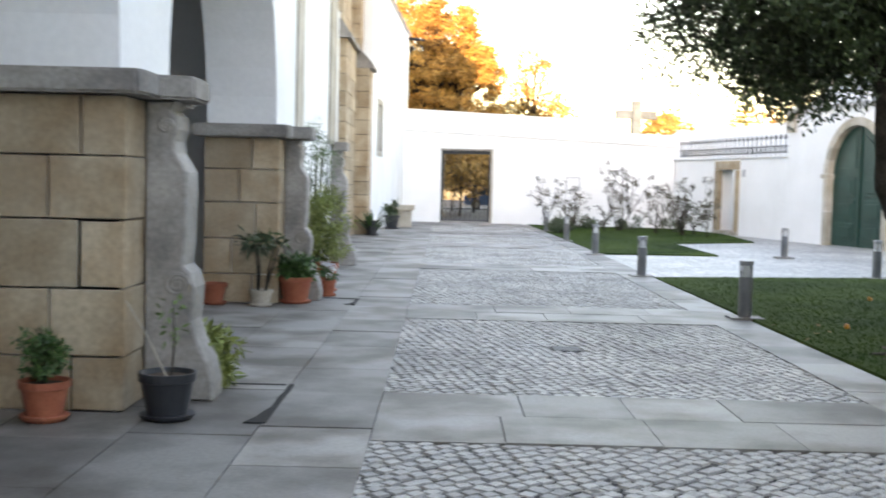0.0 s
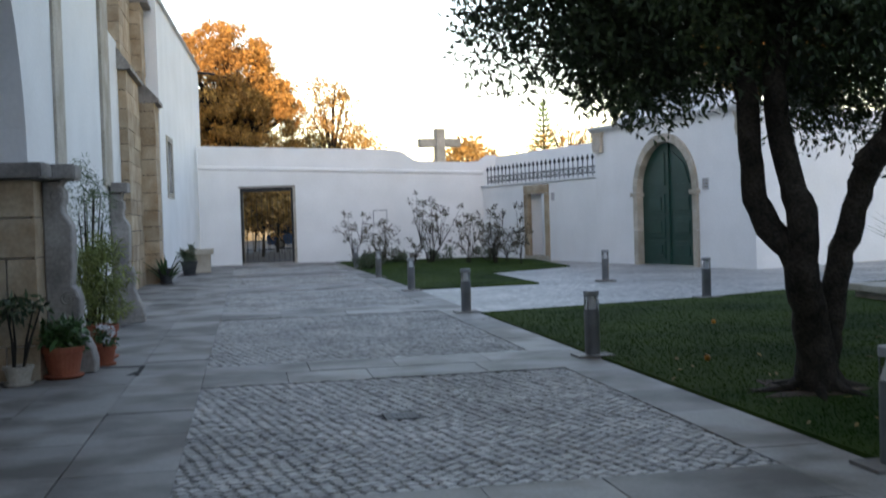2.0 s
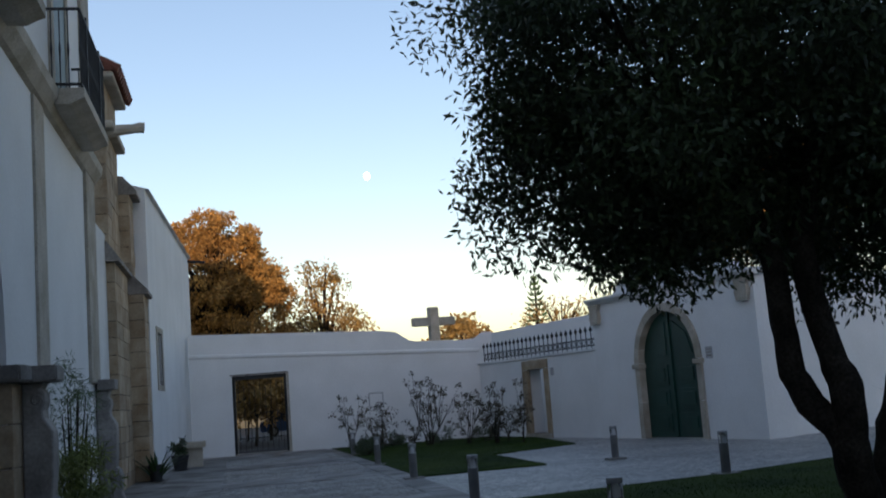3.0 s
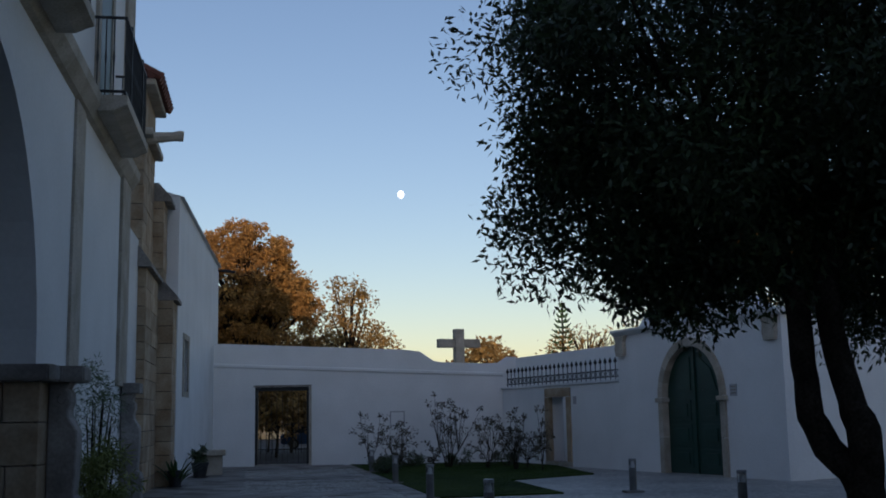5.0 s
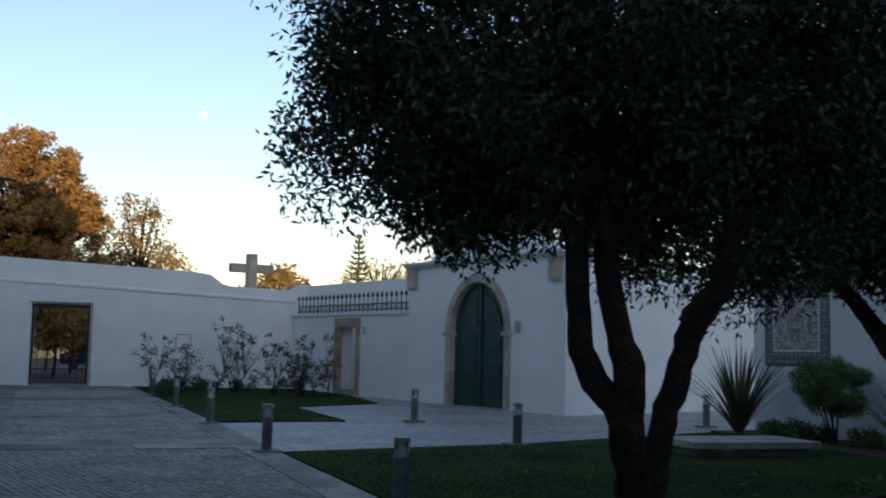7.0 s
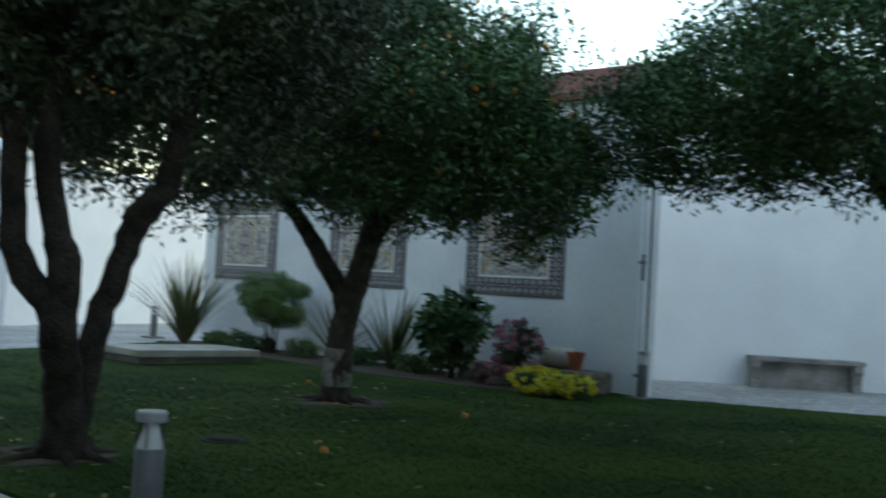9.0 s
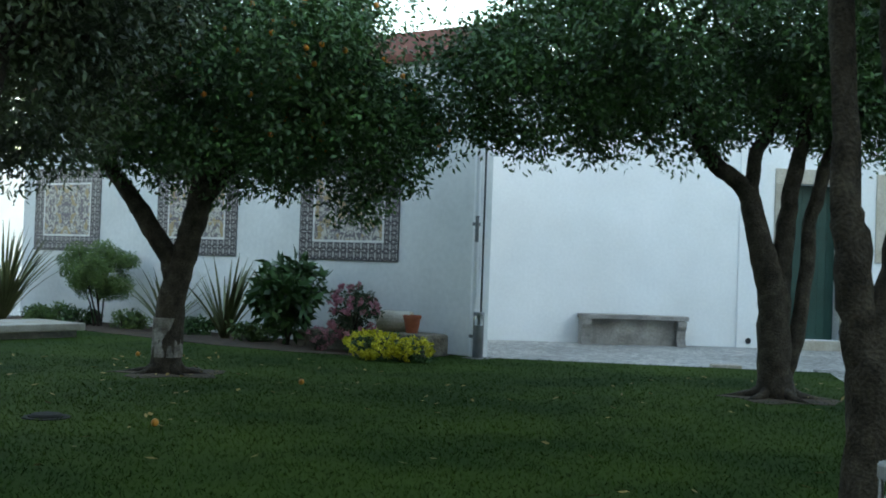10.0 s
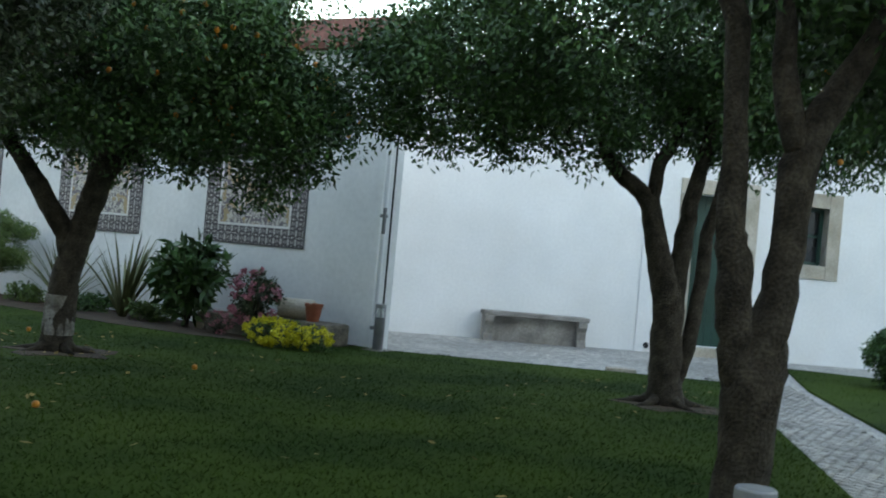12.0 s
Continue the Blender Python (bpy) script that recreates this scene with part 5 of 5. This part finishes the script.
def rose(x, y, h, w, seed, clumps=16, per=20, leaf=None, stem_lean=0.2):
    rng = np.random.default_rng(seed)
    pr = random.Random(seed)
    e = thing("rose_bush", "straggly half-bare rose bush on thin stems", "rose bush", pose(x, y, 0), "rose bushes")
    p, s = crown_clumps(rng, (0, 0, h * 0.55), (w * 1.35, w * 1.35, h * 0.46), clumps, 0.15, (0.06, 0.2))
    st = nb()
    forks = []
    for i in range(max(3, clumps // 4)):
        a = pr.uniform(0, 6.28)
        r = w * pr.uniform(0.1, 0.55)
        fork = (r * math.cos(a), r * math.sin(a), h * pr.uniform(0.15, 0.45))
        forks.append(fork)
        tube(st, [(fork[0] * 0.3, fork[1] * 0.3, -0.03, 0.017), (fork[0] * 0.4 + pr.uniform(-0.06, 0.06), fork[1] * 0.4, fork[2] * 0.5, 0.014), (*fork, 0.011)], 5)
    for q in p:
        k = min(forks, key=lambda g: (g[0] - q[0]) ** 2 + (g[1] - q[1]) ** 2)
        tube(st, [(*k, 0.010), ((k[0] + q[0]) / 2 + pr.uniform(-0.06, 0.06), (k[1] + q[1]) / 2, (k[2] + q[2]) / 2 + 0.05, 0.007), (*q, 0.004)], 4)
    part("stem_tangle", st, BARK, e)
    soup("leaves", leaves(rng, p, s, per, 0.09, 0.05), 0, leaf or LEAF_ROSE, e)


for x, y, h, w, s, c in ((3.75, 38.6, 2.1, 0.55, 61, 20), (4.6, 37.4, 1.75, 0.5, 62, 22), (4.3, 36.0, 0.9, 0.5, 67, 16), (6.3, 37.6, 2.6, 0.95, 63, 40), (7.35, 36.2, 1.85, 0.45, 64, 26), (8.05, 34.9, 1.9, 0.65, 65, 40), (8.55, 33.6, 2.1, 0.22, 66, 14), (5.6, 36.8, 0.9, 0.4, 68, 14), (8.7, 36.0, 1.2, 0.5, 69, 18)):
    rose(x, y, h, w, s, c)

for x, y, s in ((3.75, 34.2, 81), (3.9, 35.6, 82), (4.3, 37.2, 83), (5.3, 39.6, 84), (6.9, 39.0, 85), (8.3, 37.6, 86)):
    bush("low_plant", "low dark green plants at the lawn's edge", "plant", x, y, 0.25, (0.45, 0.5, 0.26), 14, 70, LEAF, 0.10, 0.03, s, 3)
edge = tagged(obj("edge_stone", cube(-0.22, 0.22, -0.1, 0.1, -0.05, 0.05, 0.015), TRIMSTONE, at=pose(16.55, 5.75, 0, 0, 0, -58)), "small pale stone at the lawn's edge", "stone")
lrng = np.random.default_rng(77)
litter_p = []
for x, y, r, n in ((9.4, 9.95, 2.6, 60), (13.03, 3.89, 2.0, 34), (4.6, 7.66, 2.4, 50), (6.93, 1.515, 1.5, 24), (9.0, 7.0, 4.0, 60)):
    a, d = lrng.random(n) * 6.283, r * np.sqrt(lrng.random(n))
    litter_p.append(np.stack([x + d * np.cos(a), y + d * np.sin(a), np.full(n, 0.045)], 1))
litter_p = np.concatenate(litter_p)
litter_p = litter_p[inside(LAWN_A, litter_p[:, 0], litter_p[:, 1])]
litter = thing("leaf_litter", "scattered dry leaves lying on the lawn", "fallen leaves", kind="stuff")
ang = lrng.random(len(litter_p)) * 6.283
fwd = np.stack([np.cos(ang), np.sin(ang), lrng.normal(0, 0.2, len(ang))], 1) * lrng.uniform(0.03, 0.055, (len(ang), 1))
sid = np.stack([-np.sin(ang), np.cos(ang), lrng.normal(0, 0.3, len(ang))], 1) * 0.016
soup("leaves", np.stack([litter_p - fwd, litter_p + sid, litter_p + fwd, litter_p - sid], 1), 0, LEAF_YEL, litter)

# ---------------------------------------------------------------- beyond the walls


def far_tree(label, x, y, h, trunk, crown, per, leaf, seed, length=0.4, width=0.26, size=(0.5, 1.0)):
    rng = np.random.default_rng(seed)
    pr = random.Random(seed)
    e = thing("tree", label, "tree", pose(x, y, -0.06))
    part("trunk", tube(nb(), [(0, 0, 0, trunk), (0.1, 0, h * 0.3, trunk * 0.75), (0, 0, h * 0.55, trunk * 0.5), (0.1, 0, h * 0.8, trunk * 0.2)], 9, 0.06, pr), BARK, e)
    ps, ss = [], []
    for c, r, n in crown:
        p, s = crown_clumps(rng, c, r, n, 0.45, size)
        ps.append(p)
        ss.append(s)
    p, s = np.concatenate(ps), np.concatenate(ss)
    lm = nb()
    for q in p[::3]:
        z0 = min(q[2] * 0.6, h * 0.7)
        tube(lm, [(0, 0, z0, trunk * 0.35), (q[0] * 0.5, q[1] * 0.5, (z0 + q[2]) / 2 + 0.2, trunk * 0.2), (*q, 0.02)], 5)
    part("limb_tangle", lm, BARK, e)
    if per:
        soup("crown", leaves(rng, p, s, per, length, width), 0, leaf, e)
    return e


far_tree("large tree in rust-orange autumn leaf beyond the wall", -0.9, 64, 14.5, 0.45, [((-0.6, 0, 9.4), (4.5, 4, 3.7), 260), ((1.6, 0, 7.4), (2.8, 3, 2.8), 110), ((-2.5, 0, 6.2), (2.5, 3, 3), 90)], 170, LEAF_AUT, 71, 0.2, 0.11, (0.35, 0.75))
far_tree("thinner yellowing tree beyond the wall", 5.2, 66, 10.5, 0.22, [((-0.2, 0, 7.2), (2.2, 2.0, 3.0), 110), ((0.7, 0, 5.6), (2.5, 2.0, 2.2), 80)], 26, LEAF_YEL, 72, 0.22, 0.13, (0.3, 0.7))
far_tree("low yellow-green tree behind the stone cross", 12.6, 62, 6.2, 0.22, [((0, 0, 4.5), (1.9, 1.8, 1.6), 46)], 46, LEAF_YEL, 73, 0.32, 0.2, (0.4, 0.7))
far_tree("bare winter tree with fine twigs beyond the terrace", 18.6, 62, 7.2, 0.2, [((0, 0, 5.2), (2.6, 2.0, 1.7), 330)], 3, LEAF_YEL, 74, 0.3, 0.1, (0.3, 0.7))
far_tree("bare winter tree beyond the terrace", 22.5, 62, 7.4, 0.2, [((0, 0, 5.4), (2.6, 2.0, 1.9), 330)], 4, LEAF_AUT, 75, 0.3, 0.1, (0.3, 0.7))
far_tree("autumn tree catching sun behind the portal wall", 20.0, 38, 10.5, 0.3, [((0, 0, 8.2), (4.2, 2.6, 2.4), 90)], 90, LEAF_AUT, 76, 0.3, 0.2, (0.5, 0.8))
e = thing("conifer", "slender tiered conifer on the skyline", "tree", pose(19.4, 70, -0.06))
part("trunk", tube(nb(), [(0, 0, 0, 0.2), (0, 0, 5, 0.12), (0, 0, 9.2, 0.03)], 7), BARK, e)
cf = nb()
for k in range(11):
    z = 5.4 + k * 0.34
    r = 1.25 * (1 - k / 12)
    for j in range(6):
        a = j * 1.047 + k * 0.4
        tube(cf, [(0, 0, z, 0.05), (r * 0.6 * math.cos(a), r * 0.6 * math.sin(a), z + 0.05, 0.08), (r * math.cos(a), r * math.sin(a), z + 0.28, 0.02)], 5)
part("bough_tangle", cf, LEAF_OR, e)
# street seen through the gate: trunks, railings, sunlit house and a parked car
for x, y, r in ((-0.6, 50.5, 0.2), (0.7, 53.0, 0.12), (-1.5, 53.5, 0.2), (2.9, 55.0, 0.12), (1.6, 60.5, 0.16), (0.4, 63.0, 0.1), (3.9, 64.0, 0.15)):
    e = far_tree("street tree with rust-brown leaves outside the gate", x, y, 5.0, r * 0.6, [((0, 0, 3.1), (2.0, 1.7, 1.9), 60)], 46, LEAF_AUT, int(x * 10 + 90), 0.24, 0.15, (0.4, 0.7))
tagged(obj("street_hedge", prism(nb(), [(-14, -0.05), (-13.8, 2.9), (-6, 3.4), (-2.4, 3.0), (-1.8, -0.05)], "y", 60, 62), LEAF_AUT), "dark brown hedge across the street", "hedge")
house = thing("street_house", "warm ochre house front across the street", "house", pose(0, 112, -0.06))
part("wall", cube(-6, 24, 0, 6, 0, 5.6), HOUSEPAINT, house)
part("roof", prism(nb(), [(-0.3, 5.6), (6.3, 5.6), (3, 6.6)], "x", -6.3, 24.3), TILEROOF, house)
for x in (3.0, 7.0, 11.0):
    part("window", cube(x, x + 1.0, -0.03, 0.1, 1.0, 2.4), GLASSDARK, house)
fence = thing("street_fence", "dark iron street railings beyond the gate", "fence", pose(-4, 59.4, -0.03))
part("rail", cube(0, 16, 0, 0.04, 1.5, 1.55), IRON, fence)
part("rail", cube(0, 16, 0, 0.04, 0.2, 0.25), IRON, fence)
bar = None
for i in range(54):
    if bar is None:
        bar = part("bar", cube(-0.015, 0.015, -0.0, 0.03, 0, 1.8), IRON, fence, at=pose(0.1, 0.005, 0))
    else:
        c = bar.copy()
        scene.collection.objects.link(c)
        c.matrix_basis = pose(0.1 + i * 0.3, 0.005, 0)
car = thing("parked_car", "dark blue car parked across the street", "car", pose(3.2, 69.0, -0.03))
body = prism(nb(), [(-2.0, 0.3), (2.0, 0.3), (2.05, 0.75), (1.75, 0.9), (1.1, 0.95), (0.6, 1.4), (-0.9, 1.45), (-1.7, 0.95), (-2.05, 0.85)], "y", -0.8, 0.8)
bmesh.ops.bevel(body, geom=list(body.edges), offset=0.06, segments=2, affect="EDGES")
part("body", body, CARPAINT, car)
part("side_window", prism(nb(), [(0.95, 0.97), (0.52, 1.34), (-0.85, 1.38), (-1.4, 0.97)], "y", -0.815, -0.79), GLASSDARK, car)
for x in (-1.25, 1.25):
    wh = part("wheel", lathe(nb(), [(0.3, -0.1), (0.32, -0.06), (0.32, 0.06), (0.3, 0.1)], 20), RUBBER, car, at=pose(x, -0.74, 0.32, 90))
    part("rim", lathe(nb(), [(0.2, 0.1), (0.18, 0.115)], 16), STEEL, wh)
out = thing("outhouse", "small white tiled-roof building beyond the wall", "building", pose(-2.6, 50, -0.05))
part("wall", cube(-2, 1.2, 0, 3, 0, 4.6), PLASTER, out)
part("roof", prism(nb(), [(-2.2, 4.6), (1.4, 4.6), (-0.4, 5.4)], "y", -0.2, 3.2), TILEROOF, out)

# the moon, well beyond everything
moon_mat = bpy.data.materials.new("moonlight")
moon_mat.use_nodes = True
mn = moon_mat.node_tree
em = mn.nodes.new("ShaderNodeEmission")
em.inputs["Color"].default_value, em.inputs["Strength"].default_value = (1.0, 0.97, 0.90, 1), 1.6
mn.links.new(em.outputs[0], mn.nodes["Material Output"].inputs["Surface"])
bm = nb()
bmesh.ops.create_uvsphere(bm, u_segments=24, v_segments=12, radius=8.2)
tagged(obj("moon", bm, moon_mat, at=pose(246.0, 1945.7, 402.0) @ Matrix.Diagonal((0.74, 0.9, 0.9, 1))), "pale gibbous moon in the evening sky", "moon")

# ---------------------------------------------------------------- drains and openings in the paving
dr = thing("drain_grate", "square cast-iron drain grate in the setts", "drain", pose(1.12, 7.72, 0.0))
part("frame", cube(-0.13, 0.13, -0.15, 0.15, -0.05, -0.004, 0.003), CAST, dr)
for i in range(6):
    part("slot", cube(-0.11 + i * 0.04, -0.09 + i * 0.04, -0.12, 0.12, -0.01, -0.0015), IRON, dr)
for y0, y1 in ((4.1, 5.45), (11.0, 11.75)):
    ch = thing("drain_channel", "dark broken drain channel between paving slabs", "drain")
    pr = random.Random(int(y0 * 10))
    right = [(-1.17, y0 + (y1 - y0) * k / 8) for k in range(9)]
    left = [(-1.17 - (0.13 - 0.09 * min(k / 3, 1)) * pr.uniform(0.75, 1.2), y0 + (y1 - y0) * k / 8) for k in range(8, -1, -1)]
    part("gap", prism(nb(), right + left, "z", -0.04, 0.009), GAP, ch, "broken open edge of the channel")
    part("gap", cube(-1.85, -1.23, y1 - 0.035, y1, -0.04, 0.0085), GAP, ch)

# ---------------------------------------------------------------- paving pieces
paving = thing("paving_slabs", "large grey stone slabs edging the sett panels", "paving", kind="structure")
for x0, x1, y0, y1 in slab_spots:
    g = 0.0035
    z = srng.uniform(-0.004, 0.004)
    part("slab", cube(x0 + g, x1 - g, y0 + g, y1 - g, -0.045, z), GRANITE, paving)

setts = thing("sett_paving", "pale limestone setts laid in diagonal waves", "paving", kind="structure")
tagged(obj("sett_bed", cube(PX0 + 0.01, PX1 - 0.01, -2.2, 38.8, -0.048, -0.02), JOINT), "dark bed between the setts", "paving", "", "structure")
crng = np.random.default_rng(9)


def sett_verts(cx, cy, a, w, h, z):
    """Five-faced stones with a slightly smaller top."""
    n = len(cx)
    ca, sa = np.cos(a), np.sin(a)
    out = []
    for s, zz in ((1.0, -0.02), (0.88, 0.0)):
        for ux, uy in ((-1, -1), (1, -1), (1, 1), (-1, 1)):
            px, py = ux * w * s / 2, uy * h * s / 2
            out.append(np.stack([cx + px * ca - py * sa, cy + px * sa + py * ca, z + zz + np.zeros(n)], 1))
    return np.stack(out, 1)


def setts_in(x0, x1, y0, y1, s):
    """Setts in diagonal rows with a slight wave, clipped to a panel."""
    n = int(((x1 - x0) + (y1 - y0)) / s) + 4
    gu, gv = np.meshgrid(np.arange(-n, n), np.arange(-n, n))
    u, v = gu.ravel() * s, gv.ravel() * s * 0.94
    u = u + 0.5 * s * (gv.ravel() % 2)
    v = v + 0.03 * np.sin(u * 5.0)
    c, q = math.cos(0.72), math.sin(0.72)
    cx, cy = (x0 + x1) / 2 + u * c - v * q, (y0 + y1) / 2 + u * q + v * c
    m = -s * 0.25
    keep = (cx > x0 + m) & (cx < x1 - m) & (cy > y0 + m) & (cy < y1 - m)
    keep &= ~((np.abs(cx - 1.12) < 0.16) & (np.abs(cy - 7.72) < 0.18))
    cx, cy = cx[keep], cy[keep]
    n = len(cx)
    cx, cy = cx + crng.normal(0, 0.0075, n), cy + crng.normal(0, 0.0075, n)
    return cx, cy, 0.72 + crng.normal(0.0, 0.12, n), s * crng.uniform(0.80, 0.91, n), s * crng.uniform(0.70, 0.81, n), np.clip(crng.normal(-0.007, 0.002, n), -0.012, -0.0045)


# path from the court to the house, in setts
PATH_W = pose(4.4, -1.95, 0, 0, 0, 22.0)
FACES = ((4, 5, 6, 7), (0, 1, 5, 4), (1, 2, 6, 5), (2, 3, 7, 6), (3, 0, 4, 7))
# the nearest setts, one by one
cx, cy, a, w, h, z = setts_in(PX0, PX1, 2.75, 3.73, 0.105)
sett_me = bpy.data.meshes.new("sett")
v = sett_verts(np.zeros(1), np.zeros(1), np.zeros(1), np.ones(1), np.ones(1), np.zeros(1))[0]
sett_me.from_pydata(v.tolist(), [], FACES)
sett_me.materials.append(COBBLE)
for i in range(len(cx)):
    o = new("sett", sett_me)
    o.parent = setts
    o.matrix_basis = Matrix.Translation((cx[i], cy[i], z[i])) @ Matrix.Rotation(a[i], 4, "Z") @ Matrix.Diagonal((w[i], h[i], 1, 1))
for k, (y0, y1) in enumerate([(-2.2, 2.75)] + PANELS[1:]):
    vs = sett_verts(*setts_in(PX0, PX1, y0, y1, 0.1 if k < 3 else 0.14))
    n = len(vs)
    idx = np.array(FACES)[None] + (np.arange(n) * 8)[:, None, None]
    me = bpy.data.meshes.new("setts")
    me.from_pydata(vs.reshape(-1, 3).tolist(), [], idx.reshape(-1, 4).tolist())
    me.materials.append(COBBLE_ISLAND)
    o = new("setts", me)
    o.parent = setts
    o["kind"] = "stuff"

vs = sett_verts(*setts_in(0.2, 14.6, 0.06, 1.22, 0.12))
n = len(vs)
idx = np.array(FACES)[None] + (np.arange(n) * 8)[:, None, None]
me = bpy.data.meshes.new("setts")
me.from_pydata(vs.reshape(-1, 3).tolist(), [], idx.reshape(-1, 4).tolist())
me.materials.append(COBBLE_ISLAND)
o = new("setts", me)
o.parent = setts
o.matrix_basis = PATH_W @ pose(0, 0, 0.008)
o["kind"] = "stuff"
tagged(obj("sett_bed", cube(0.1, 14.7, 0.0, 1.28, -0.03, -0.011), JOINT, at=PATH_W), "dark bed under the path setts", "paving", "", "structure")
